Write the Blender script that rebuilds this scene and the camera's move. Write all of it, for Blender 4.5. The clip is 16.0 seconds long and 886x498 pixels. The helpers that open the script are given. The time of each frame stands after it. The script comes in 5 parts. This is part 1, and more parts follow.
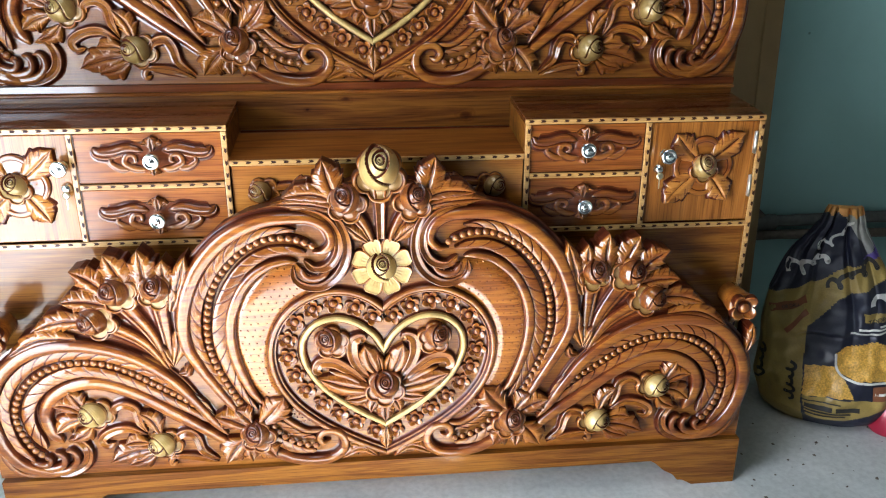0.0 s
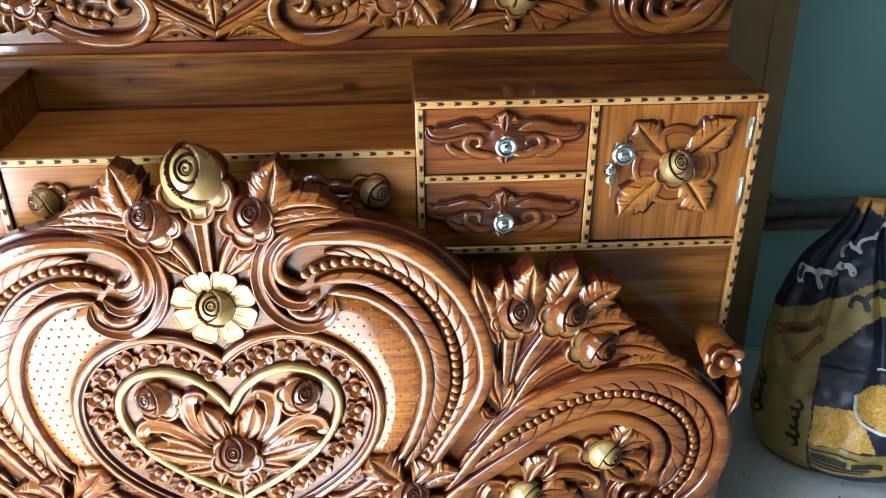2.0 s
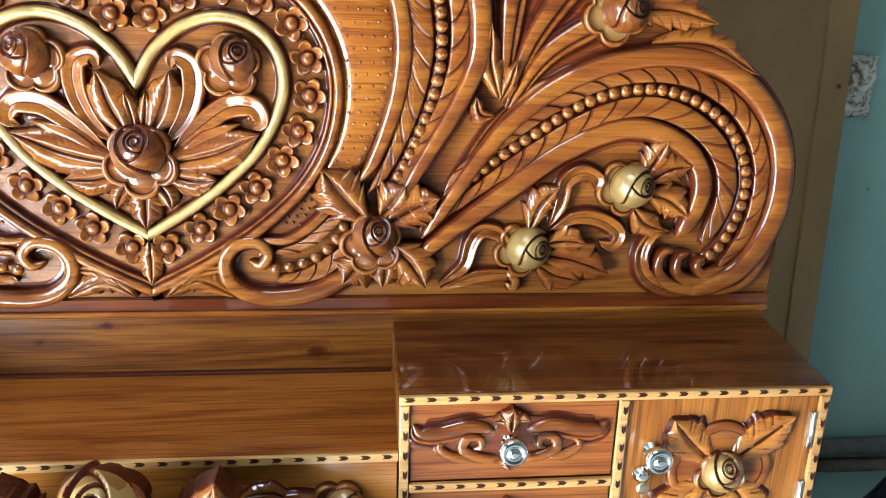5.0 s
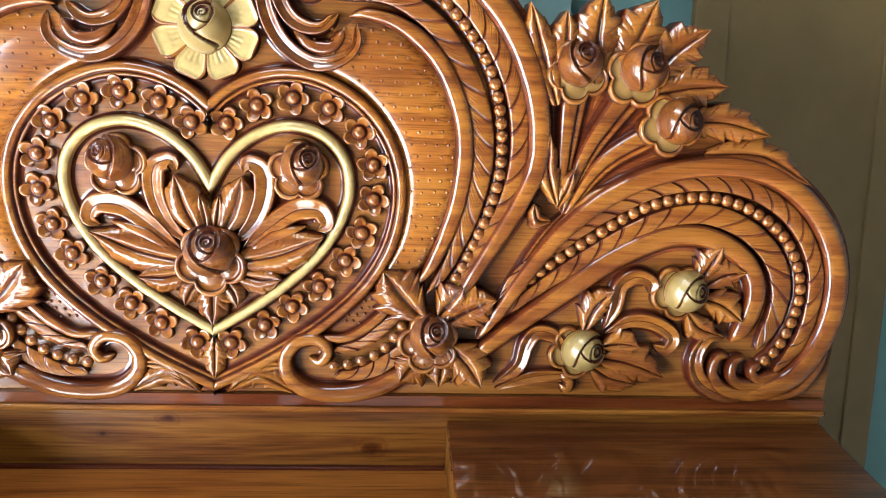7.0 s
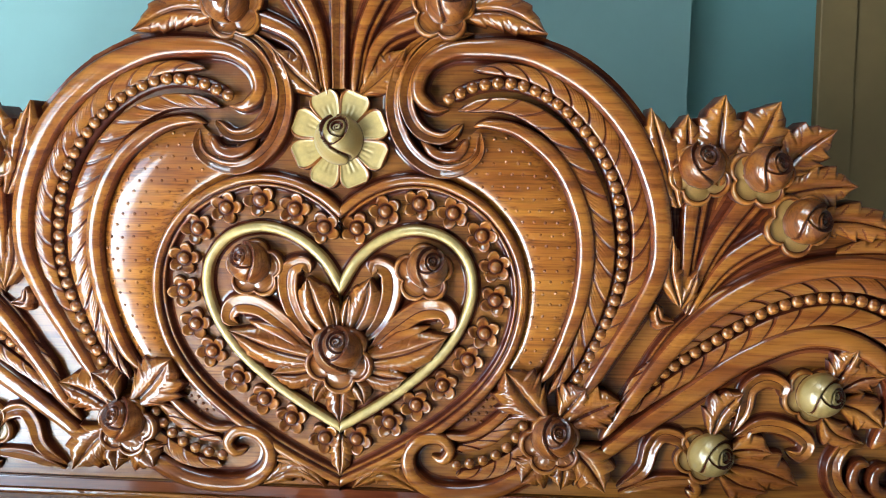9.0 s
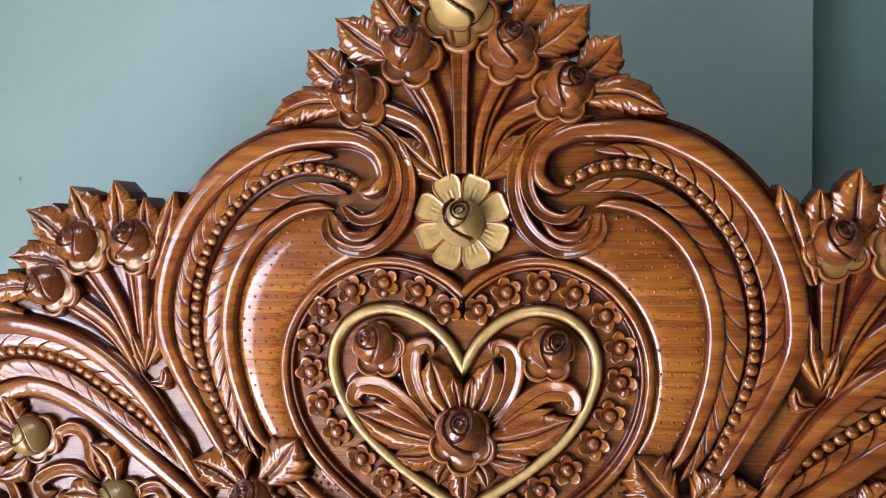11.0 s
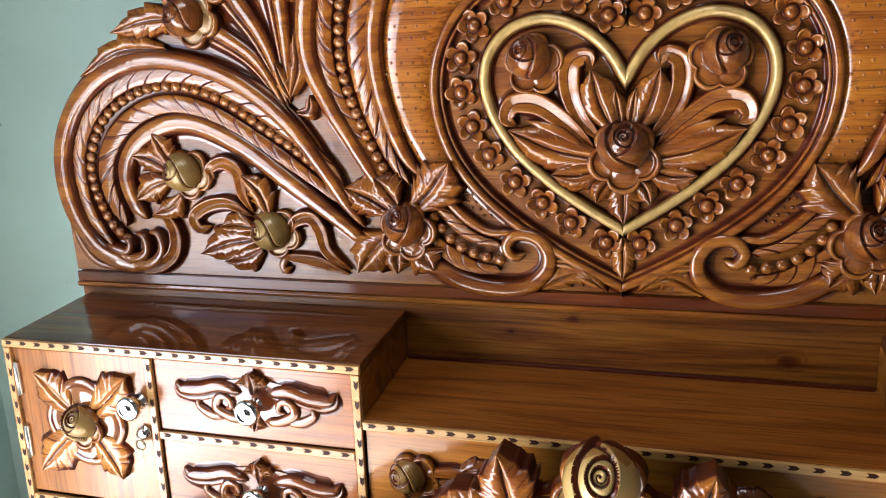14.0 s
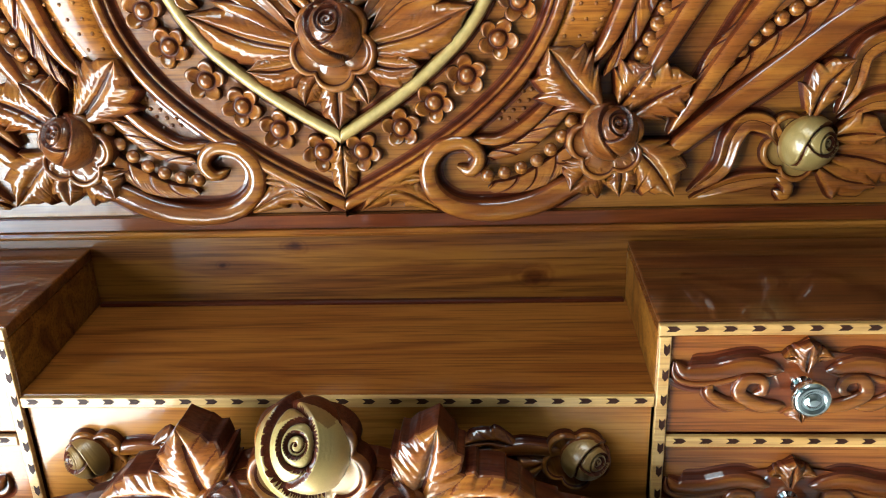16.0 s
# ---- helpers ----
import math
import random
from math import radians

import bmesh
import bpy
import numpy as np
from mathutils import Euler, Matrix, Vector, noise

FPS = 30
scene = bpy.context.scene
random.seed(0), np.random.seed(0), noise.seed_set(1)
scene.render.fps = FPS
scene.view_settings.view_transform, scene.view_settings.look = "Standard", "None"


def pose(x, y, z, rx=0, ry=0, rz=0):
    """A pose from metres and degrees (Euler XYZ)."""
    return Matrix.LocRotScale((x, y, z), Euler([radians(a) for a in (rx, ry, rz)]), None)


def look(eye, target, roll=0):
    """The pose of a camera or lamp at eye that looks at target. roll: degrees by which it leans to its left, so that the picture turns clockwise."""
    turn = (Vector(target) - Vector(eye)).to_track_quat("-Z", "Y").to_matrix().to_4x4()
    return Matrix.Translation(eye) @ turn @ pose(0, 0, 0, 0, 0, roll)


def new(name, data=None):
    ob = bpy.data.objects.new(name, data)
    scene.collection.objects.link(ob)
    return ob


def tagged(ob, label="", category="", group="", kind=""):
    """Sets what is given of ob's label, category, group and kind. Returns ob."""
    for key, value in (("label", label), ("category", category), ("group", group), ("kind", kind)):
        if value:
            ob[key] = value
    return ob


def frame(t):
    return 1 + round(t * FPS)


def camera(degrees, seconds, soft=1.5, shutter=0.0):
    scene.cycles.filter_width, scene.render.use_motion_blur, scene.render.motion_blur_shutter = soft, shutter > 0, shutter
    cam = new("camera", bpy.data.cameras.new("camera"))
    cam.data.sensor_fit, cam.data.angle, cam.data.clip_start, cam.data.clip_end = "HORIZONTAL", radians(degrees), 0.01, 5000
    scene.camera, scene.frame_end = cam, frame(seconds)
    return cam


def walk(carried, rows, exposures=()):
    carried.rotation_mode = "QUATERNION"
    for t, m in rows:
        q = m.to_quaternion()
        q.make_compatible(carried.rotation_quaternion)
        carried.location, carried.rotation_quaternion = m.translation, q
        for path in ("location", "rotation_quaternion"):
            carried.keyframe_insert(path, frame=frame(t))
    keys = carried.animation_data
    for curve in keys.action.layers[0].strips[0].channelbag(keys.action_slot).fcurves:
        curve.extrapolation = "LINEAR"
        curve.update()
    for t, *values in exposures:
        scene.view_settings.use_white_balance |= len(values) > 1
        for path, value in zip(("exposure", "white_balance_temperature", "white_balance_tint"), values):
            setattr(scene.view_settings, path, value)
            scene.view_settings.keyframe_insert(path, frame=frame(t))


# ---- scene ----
cam = camera(58.1, 16.0, soft=1.1)
PATH = [
    (0, (-0.037, -1.95, 1.351), (0.158, -0.099, 0.618), 0.2),
    (0.5, (0.051, -1.822, 1.327), (0.241, 0.025, 0.584), 0.0),
    (1, (0.182, -1.574, 1.323), (0.377, 0.241, 0.507), 0.3),
    (1.5, (0.244, -1.48, 1.322), (0.403, 0.308, 0.44), 0.2),
    (2, (0.309, -1.416, 1.334), (0.411, 0.358, 0.415), -0.3),
    (2.5, (0.361, -1.375, 1.333), (0.368, 0.411, 0.433), -0.6),
    (3, (0.371, -1.32, 1.354), (0.417, 0.518, 0.566), 0.2),
    (3.5, (0.327, -1.173, 1.391), (0.464, 0.704, 0.715), 1.0),
    (4, (0.293, -1.098, 1.404), (0.5, 0.789, 0.775), 1.8),
    (4.2, (0.29, -1.078, 1.412), (0.502, 0.807, 0.777), 1.7),
    (6.3, (0.282, -1.085, 1.47), (0.471, 0.847, 0.99), 2.0),
    (6.5, (0.271, -1.09, 1.463), (0.447, 0.851, 1.013), 1.9),
    (7, (0.25, -1.093, 1.479), (0.376, 0.857, 1.054), 2.1),
    (7.5, (0.245, -1.099, 1.483), (0.291, 0.864, 1.106), 1.9),
    (8, (0.23, -1.099, 1.493), (0.217, 0.871, 1.149), 1.7),
    (8.5, (0.222, -1.106, 1.51), (0.15, 0.87, 1.205), 1.3),
    (10.8, (0.209, -1.115, 1.525), (-0.136, 0.854, 1.468), -0.4),
    (11, (0.187, -1.119, 1.526), (-0.189, 0.845, 1.467), -0.4),
    (11.5, (0.146, -1.114, 1.495), (-0.327, 0.826, 1.386), -0.6),
    (12, (0.128, -1.116, 1.475), (-0.401, 0.804, 1.291), -1.4),
    (12.5, (0.117, -1.113, 1.453), (-0.429, 0.795, 1.199), -2.2),
    (13, (0.108, -1.113, 1.431), (-0.445, 0.779, 1.094), -2.3),
    (13.5, (0.09, -1.114, 1.398), (-0.474, 0.762, 1.0), -2.2),
    (14, (0.073, -1.115, 1.358), (-0.49, 0.747, 0.894), -2.2),
    (14.5, (0.097, -1.09, 1.335), (-0.382, 0.772, 0.784), -1.9),
    (15, (0.139, -1.056, 1.309), (-0.223, 0.818, 0.713), -1.9),
    (15.5, (0.161, -1.009, 1.309), (-0.096, 0.866, 0.665), -2.0),
    (16, (0.177, -0.907, 1.307), (0.047, 0.966, 0.619), -2.2),
]
EXPOSURES = [(0.0, 3.9, 6150, 12), (1.0, 4.03, 5950, 13), (2.5, 4.2, 5700, 6), (3.5, 4.4, 5950, 9), (4.2, 4.63, 6000, 10), (6.5, 4.72, 5950, 11), (8.5, 4.44, 5450, 0), (11.0, 3.78, 6300, 28), (12.5, 3.8, 6550, 37), (13.5, 3.74, 6750, 30), (14.0, 3.7, 6800, 22), (15.0, 3.85, 6900, 14), (16.0, 4.28, 5950, 1)]
walk(cam, [(t, look(eye, target, roll)) for t, eye, target, roll in PATH], EXPOSURES)

# ---- world and light ----
world = bpy.data.worlds.new("world")
scene.world = world
world.use_nodes = True
wn = world.node_tree.nodes
sky = wn.new("ShaderNodeTexSky")
sky.sky_type, sky.sun_disc, sky.sun_elevation, sky.sun_rotation = "NISHITA", False, radians(45), radians(288)
world.node_tree.links.new(sky.outputs[0], wn["Background"].inputs["Color"])
wn["Background"].inputs["Strength"].default_value = 0.06


def area_light(name, eye, target, sx, sy, watts, colour, spread=180):
    data = bpy.data.lights.new(name, "AREA")
    data.spread = radians(spread)
    data.shape, data.size, data.size_y, data.energy, data.color = "RECTANGLE", sx, sy, watts, colour
    ob = new(name, data)
    ob.matrix_world = look(eye, target)
    return ob


# daylight in the doorway: bright sunlit ground low down, dimmer shade above
DOOR_LOW = area_light("door_daylight_low", (-1.50, -1.60, 0.46), (-0.30, -1.10, 0.60), 1.02, 0.84, 2.8, (0.90, 0.96, 1.0), 140)
DOOR_HIGH = area_light("door_daylight_high", (-1.50, -1.60, 1.30), (-0.30, -1.10, 1.05), 1.02, 0.70, 1.35, (0.86, 0.94, 1.0), 140)
# overhead lamp for glints from above; its roof opening is unseen and added
ROOF_LIGHT = area_light("roof_daylight", (-0.20, -0.80, 2.93), (-0.20, -0.80, 0.0), 0.78, 0.68, 0.95, (0.92, 0.97, 1.0))
# the sun falls through the doorway onto the floor in front of the bed
sun = new("sun", bpy.data.lights.new("sun", "SUN"))
sun.data.energy, sun.data.angle, sun.data.color = 5.6, radians(0.55), (1.0, 0.96, 0.90)
sun.matrix_world = look((-3.0, -2.0, 3.0), (-3.0 + math.cos(radians(18)), -2.0 + math.sin(radians(18)), 3.0 - math.tan(radians(45))))


# ---- materials ----
def nodes_of(name):
    m = bpy.data.materials.new(name)
    m.use_nodes = True
    nt = m.node_tree
    return m, nt.nodes, nt.links, nt.nodes["Principled BSDF"]


def mapped(nodes, links, scale):
    tc, mp = nodes.new("ShaderNodeTexCoord"), nodes.new("ShaderNodeMapping")
    links.new(tc.outputs["Object"], mp.inputs["Vector"])
    mp.inputs["Scale"].default_value = scale
    return mp.outputs["Vector"]


def noise_tex(nodes, links, vec, scale, detail=4, rough=0.6, dist=0.0):
    n = nodes.new("ShaderNodeTexNoise")
    links.new(vec, n.inputs["Vector"])
    n.inputs["Scale"].default_value, n.inputs["Detail"].default_value = scale, detail
    n.inputs["Roughness"].default_value, n.inputs["Distortion"].default_value = rough, dist
    return n.outputs["Fac"]


def ramp(nodes, links, fac, stops):
    r = nodes.new("ShaderNodeValToRGB")
    links.new(fac, r.inputs["Fac"])
    while len(r.color_ramp.elements) < len(stops):
        r.color_ramp.elements.new(0.5)
    for e, (p, c) in zip(r.color_ramp.elements, stops):
        e.position, e.color = p, (*c, 1)
    return r.outputs["Color"]


def mix(nodes, links, fac, a, b, mode="MIX"):
    m = nodes.new("ShaderNodeMix")
    m.data_type, m.blend_type = "RGBA", mode
    if isinstance(fac, float):
        m.inputs[0].default_value = fac
    else:
        links.new(fac, m.inputs[0])
    for v, s in ((a, m.inputs[6]), (b, m.inputs[7])):
        if isinstance(v, tuple):
            s.default_value = (*v, 1)
        else:
            links.new(v, s)
    return m.outputs[2]


def bump(nodes, links, bsdf, height, strength, dist=0.001):
    b = nodes.new("ShaderNodeBump")
    links.new(height, b.inputs["Height"])
    b.inputs["Strength"].default_value, b.inputs["Distance"].default_value = strength, dist
    links.new(b.outputs["Normal"], bsdf.inputs["Normal"])
    return b


def wood(name, dark, mid, light, grain="x", rough=0.42, coat=0.7, vary=0.25, pore=0.5, gloss=0.055, spec=0.5, wavy=0.0, knots=(), size=1.0):
    """Varnished timber: long figure, fine pores, slow changes of tone from board to board; size is the true radius of pieces built at unit radius."""
    m, nodes, links, b = nodes_of(name)
    v1, v2, v3 = (mapped(nodes, links, tuple(size * (along if axis == grain else across) for axis in "xyz")) for along, across in ((0.9, 11), (7, 330), (1.0, 3.0)))
    figure = noise_tex(nodes, links, v1, 1.7, 4, 0.5, 2.2)
    pores = noise_tex(nodes, links, v2, 1.0, 3, 0.6)
    slow = noise_tex(nodes, links, v3, 1.3, 2, 0.5)
    col = ramp(nodes, links, figure, [(0.24, dark), (0.44, mid), (0.58, light), (0.78, mid)])
    pc = ramp(nodes, links, pores, [(0.34, (0.34, 0.26, 0.20)), (0.52, (1, 1, 1))])
    col = mix(nodes, links, pore, col, pc, "MULTIPLY")
    sc = ramp(nodes, links, slow, [(0.3, (1 - vary, 1 - vary * 1.25, 1 - vary * 1.4)), (0.7, (1 + vary * 0.4,) * 3)])
    col = mix(nodes, links, 0.8, col, sc, "MULTIPLY")
    info = nodes.new("ShaderNodeObjectInfo")
    rc = ramp(nodes, links, info.outputs["Random"], [(0.0, (0.88, 0.85, 0.82)), (1.0, (1.06, 1.04, 1.0))])
    col = mix(nodes, links, 1.0, col, rc, "MULTIPLY")
    for kx, kz, broad in knots:
        tc, mp, ln = nodes.new("ShaderNodeTexCoord"), nodes.new("ShaderNodeMapping"), nodes.new("ShaderNodeVectorMath")
        links.new(tc.outputs["Object"], mp.inputs["Vector"])
        mp.inputs["Location"].default_value, mp.inputs["Scale"].default_value = (-kx * 0.55 / broad, 0, -kz / broad), (0.55 / broad, 0, 1 / broad)
        ln.operation = "LENGTH"
        warp = nodes.new("ShaderNodeVectorMath")
        warp.operation = "ADD"
        nz = nodes.new("ShaderNodeTexNoise")
        nz.inputs["Scale"].default_value, nz.inputs["Detail"].default_value = 40.0, 3
        links.new(tc.outputs["Object"], nz.inputs["Vector"])
        links.new(mp.outputs["Vector"], warp.inputs[0])
        links.new(nz.outputs["Color"], warp.inputs[1])
        off = nodes.new("ShaderNodeVectorMath")
        off.operation = "SUBTRACT"
        off.inputs[1].default_value = (0.5, 0.5, 0.5)
        links.new(warp.outputs["Vector"], off.inputs[0])
        links.new(off.outputs["Vector"], ln.inputs[0])
        kc = ramp(nodes, links, ln.outputs["Value"], [(0.2, (0.30, 0.17, 0.08)), (0.42, (0.62, 0.48, 0.34)), (0.62, (0.92, 0.88, 0.84)), (0.74, (0.80, 0.72, 0.64)), (0.95, (1, 1, 1))])
        col = mix(nodes, links, 1.0, col, kc, "MULTIPLY")
    links.new(col, b.inputs["Base Color"])
    b.inputs["Roughness"].default_value = rough
    b.inputs["Coat Weight"].default_value, b.inputs["Coat Roughness"].default_value = coat, gloss
    b.inputs["Coat IOR"].default_value = 1.58
    b.inputs["Specular IOR Level"].default_value = spec
    fine = bump(nodes, links, b, pores, 0.12, 0.0006)
    if wavy:
        swell = bump(nodes, links, b, noise_tex(nodes, links, mapped(nodes, links, (42 * size, 42 * size, 42 * size)), 1.0, 3, 0.5), wavy, 0.004)
        links.new(fine.outputs["Normal"], swell.inputs["Normal"])
        links.new(swell.outputs["Normal"], b.inputs["Coat Normal"])
    return m


TEAK = wood("varnished_teak", (0.0984, 0.02214, 0.0041), (0.1952, 0.05822, 0.00902), (0.2829, 0.105, 0.01476), rough=0.40, coat=0.95, gloss=0.05, spec=0.08, wavy=0.18)
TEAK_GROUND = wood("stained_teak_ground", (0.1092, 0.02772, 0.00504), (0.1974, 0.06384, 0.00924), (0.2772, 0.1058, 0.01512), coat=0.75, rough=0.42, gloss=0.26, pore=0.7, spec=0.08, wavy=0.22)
FIELD = wood("polished_teak_field", (0.165, 0.044, 0.006), (0.285, 0.092, 0.011), (0.375, 0.146, 0.018), vary=0.52, coat=1.0, rough=0.38, gloss=0.10, pore=0.85, spec=0.12)
TEAK_SMALL = wood("varnished_teak_small", (0.0984, 0.02214, 0.0041), (0.1952, 0.05822, 0.00902), (0.2829, 0.105, 0.01476), rough=0.40, coat=1.0, gloss=0.03, spec=0.08, wavy=0.06, size=0.025)
BUD_SMALL = wood("stained_rosebud", (0.0765, 0.0189, 0.0045), (0.144, 0.0414, 0.0072), (0.216, 0.0738, 0.0117), coat=1.0, rough=0.36, gloss=0.035, spec=0.08, size=0.033)
BUDWOOD = wood("stained_bud", (0.0765, 0.0189, 0.0045), (0.144, 0.0414, 0.0072), (0.216, 0.0738, 0.0117), coat=1.0, rough=0.36, gloss=0.07, spec=0.08)
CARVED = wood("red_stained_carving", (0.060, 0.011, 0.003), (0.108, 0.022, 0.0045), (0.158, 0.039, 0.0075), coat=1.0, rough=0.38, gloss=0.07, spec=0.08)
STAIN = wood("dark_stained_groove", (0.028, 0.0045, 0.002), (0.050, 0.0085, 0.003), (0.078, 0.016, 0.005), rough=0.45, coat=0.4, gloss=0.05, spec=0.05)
PLANK = wood("teak_plank", (0.075, 0.020, 0.004), (0.150, 0.050, 0.007), (0.235, 0.094, 0.012), rough=0.45, coat=0.4, vary=0.3, gloss=0.11, pore=0.7, spec=0.1)
BOARD = wood("knotty_teak_board", (0.060, 0.015, 0.003), (0.118, 0.036, 0.0056), (0.185, 0.069, 0.009), rough=0.45, coat=0.4, vary=0.35, gloss=0.20, pore=0.7, spec=0.1, knots=((-0.070, -0.137, 0.012), (0.225, -0.182, 0.018), (-0.165, -0.160, 0.007), (0.62, -0.150, 0.012)))
TOP = wood("walnut_stained_top", (0.052, 0.012, 0.003), (0.095, 0.026, 0.006), (0.145, 0.046, 0.009), rough=0.42, coat=1.0, gloss=0.05, pore=0.7, spec=0.1)
FRONT = wood("drawer_front_teak", (0.158, 0.0408, 0.0066), (0.245, 0.0732, 0.0121), (0.31, 0.108, 0.0176), rough=0.38, coat=0.7, gloss=0.18, pore=0.7, spec=0.12)
SHELF = wood("figured_shelf_board", (0.122, 0.0315, 0.005), (0.198, 0.058, 0.0083), (0.268, 0.093, 0.0135), rough=0.45, coat=0.4, gloss=0.10, pore=0.7, spec=0.1, vary=0.3, knots=((0.20, 0.0, 0.012),))
PANEL = wood("pale_teak_panel", (0.2, 0.0651, 0.0104), (0.318, 0.118, 0.0187), (0.4, 0.167, 0.0312), rough=0.38, coat=0.9, gloss=0.14, spec=0.12)
DOORWOOD = wood("cabinet_door_teak", (0.168, 0.0528, 0.00825), (0.272, 0.099, 0.0154), (0.36, 0.145, 0.0264), grain="z", rough=0.4, coat=0.65, gloss=0.18, pore=0.7, spec=0.12)
INLAY = wood("pale_inlay_wood", (0.302, 0.139, 0.036), (0.432, 0.231, 0.069), (0.504, 0.304, 0.108), rough=0.4, coat=0.5, vary=0.15)
CHIP = wood("dark_inlay_chip", (0.016, 0.005, 0.003), (0.034, 0.010, 0.005), (0.06, 0.018, 0.008), rough=0.55, coat=0.0, spec=0.15)


def gilt(name, base):
    m, nodes, links, b = nodes_of(name)
    n = noise_tex(nodes, links, mapped(nodes, links, (60, 60, 60)), 1.0, 4, 0.6)
    col = ramp(nodes, links, n, [(0.3, tuple(c * 0.62 for c in base)), (0.62, base)])
    links.new(col, b.inputs["Base Color"])
    b.inputs["Metallic"].default_value, b.inputs["Roughness"].default_value = 0.18, 0.34
    b.inputs["Coat Weight"].default_value, b.inputs["Coat Roughness"].default_value = 0.5, 0.12
    bump(nodes, links, b, n, 0.15, 0.0006)
    return m


GOLD = gilt("gold_paint", (0.46, 0.31, 0.105))
# second, darker gold for the headboard's buds and the cabinet rosettes
GOLD_DARKER = gilt("aged_gold_paint", (0.31, 0.20, 0.062))
GOLD_DIM = gilt("worn_gold_paint", (0.26, 0.135, 0.032))


def plain(name, c, rough=0.5, metal=0.0, spread=0.12, scale=30.0, bumpy=0.1, dist=0.001):
    m, nodes, links, b = nodes_of(name)
    n = noise_tex(nodes, links, mapped(nodes, links, (scale,) * 3), 1.0, 4, 0.6)
    links.new(ramp(nodes, links, n, [(0.3, tuple(x * (1 - spread) for x in c)), (0.7, tuple(min(1, x * (1 + spread)) for x in c))]), b.inputs["Base Color"])
    b.inputs["Roughness"].default_value, b.inputs["Metallic"].default_value = rough, metal
    if bumpy:
        bump(nodes, links, b, n, bumpy, dist)
    return m


CHROME = plain("chrome", (0.78, 0.82, 0.82), 0.09, 1.0, 0.03, 20, 0.0)
STEEL = plain("hinge_steel", (0.6, 0.6, 0.57), 0.3, 1.0, 0.1, 60, 0.05)
BRASS = plain("brass_key", (0.7, 0.62, 0.42), 0.3, 1.0, 0.1, 60, 0.05)


def wall_paint(name, c):
    m, nodes, links, b = nodes_of(name)
    v = mapped(nodes, links, (1, 1, 1))
    big = noise_tex(nodes, links, v, 1.7, 5, 0.62, 0.4)
    fine = noise_tex(nodes, links, v, 45, 4, 0.6)
    spots = nodes.new("ShaderNodeTexVoronoi")
    links.new(v, spots.inputs["Vector"])
    spots.inputs["Scale"].default_value = 9.0
    col = ramp(nodes, links, big, [(0.3, tuple(x * 0.84 for x in c)), (0.65, c)])
    chips = ramp(nodes, links, spots.outputs["Distance"], [(0.028, (0.42, 0.42, 0.40)), (0.045, (1, 1, 1))])
    col = mix(nodes, links, 0.8, col, chips, "MULTIPLY")
    links.new(col, b.inputs["Base Color"])
    b.inputs["Roughness"].default_value = 0.55
    bump(nodes, links, b, fine, 0.12, 0.002)
    return m


WALL = wall_paint("aqua_wall_paint", (0.335, 0.495, 0.462))
WALL_RECESS = wall_paint("teal_wall_paint", (0.275, 0.465, 0.435))
# unseen ceiling, kept dark grey to hold down the light it bounces
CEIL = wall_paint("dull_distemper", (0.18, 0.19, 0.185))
# for unseen closing walls; the grey is set low to limit bounced light
DARK_WALL = wall_paint("bare_grey_plaster", (0.17, 0.182, 0.178))


def concrete():
    m, nodes, links, b = nodes_of("cement_floor")
    v = mapped(nodes, links, (1, 1, 1))
    a = noise_tex(nodes, links, v, 2.2, 6, 0.65, 0.5)
    c = noise_tex(nodes, links, v, 60, 4, 0.6)
    col = ramp(nodes, links, a, [(0.28, (0.42, 0.43, 0.41)), (0.5, (0.57, 0.58, 0.55)), (0.72, (0.68, 0.68, 0.65))])
    col = mix(nodes, links, 0.5, col, ramp(nodes, links, c, [(0.35, (0.7, 0.7, 0.7)), (0.6, (1, 1, 1))]), "MULTIPLY")
    links.new(col, b.inputs["Base Color"])
    b.inputs["Roughness"].default_value = 0.55
    bump(nodes, links, b, c, 0.2, 0.002)
    return m


FLOOR = concrete()
LAMINATE = plain("brown_laminate", (0.215, 0.135, 0.050), 0.5, 0, 0.10, 7, 0.05)


# ---- mesh helpers ----
def mesh_of(name, verts, faces, mats, idx=None, smooth=True):
    me = bpy.data.meshes.new(name)
    me.from_pydata([tuple(map(float, v)) for v in verts], [], [tuple(map(int, q)) for q in faces])
    for m in mats:
        me.materials.append(m)
    if idx is not None:
        me.polygons.foreach_set("material_index", np.asarray(idx, dtype=np.int32))
    me.polygons.foreach_set("use_smooth", np.full(len(faces), smooth))
    me.update()
    return me


def empty(name, m=None):
    ob = new(name)
    ob.empty_display_size = 0.05
    if m is not None:
        ob.matrix_world = m
    return ob


def piece(name, me, parent=None, m=None, label=""):
    ob = new(name, me)
    if parent is not None:
        ob.parent = parent
    if m is not None:
        ob.matrix_basis = m
    if label:
        ob["label"] = label
    return ob


def box_mesh(name, a, b, m, bevel=0.002):
    bm = bmesh.new()
    bmesh.ops.create_cube(bm, size=1, matrix=Matrix.Translation([(p + q) / 2 for p, q in zip(a, b)]) @ Matrix.Diagonal([abs(q - p) for p, q in zip(a, b)] + [1]))
    if bevel:
        bmesh.ops.bevel(bm, geom=bm.edges[:], offset=bevel, segments=2, affect="EDGES", profile=0.5)
    me = bpy.data.meshes.new(name)
    bm.to_mesh(me)
    bm.free()
    me.materials.append(m)
    return me


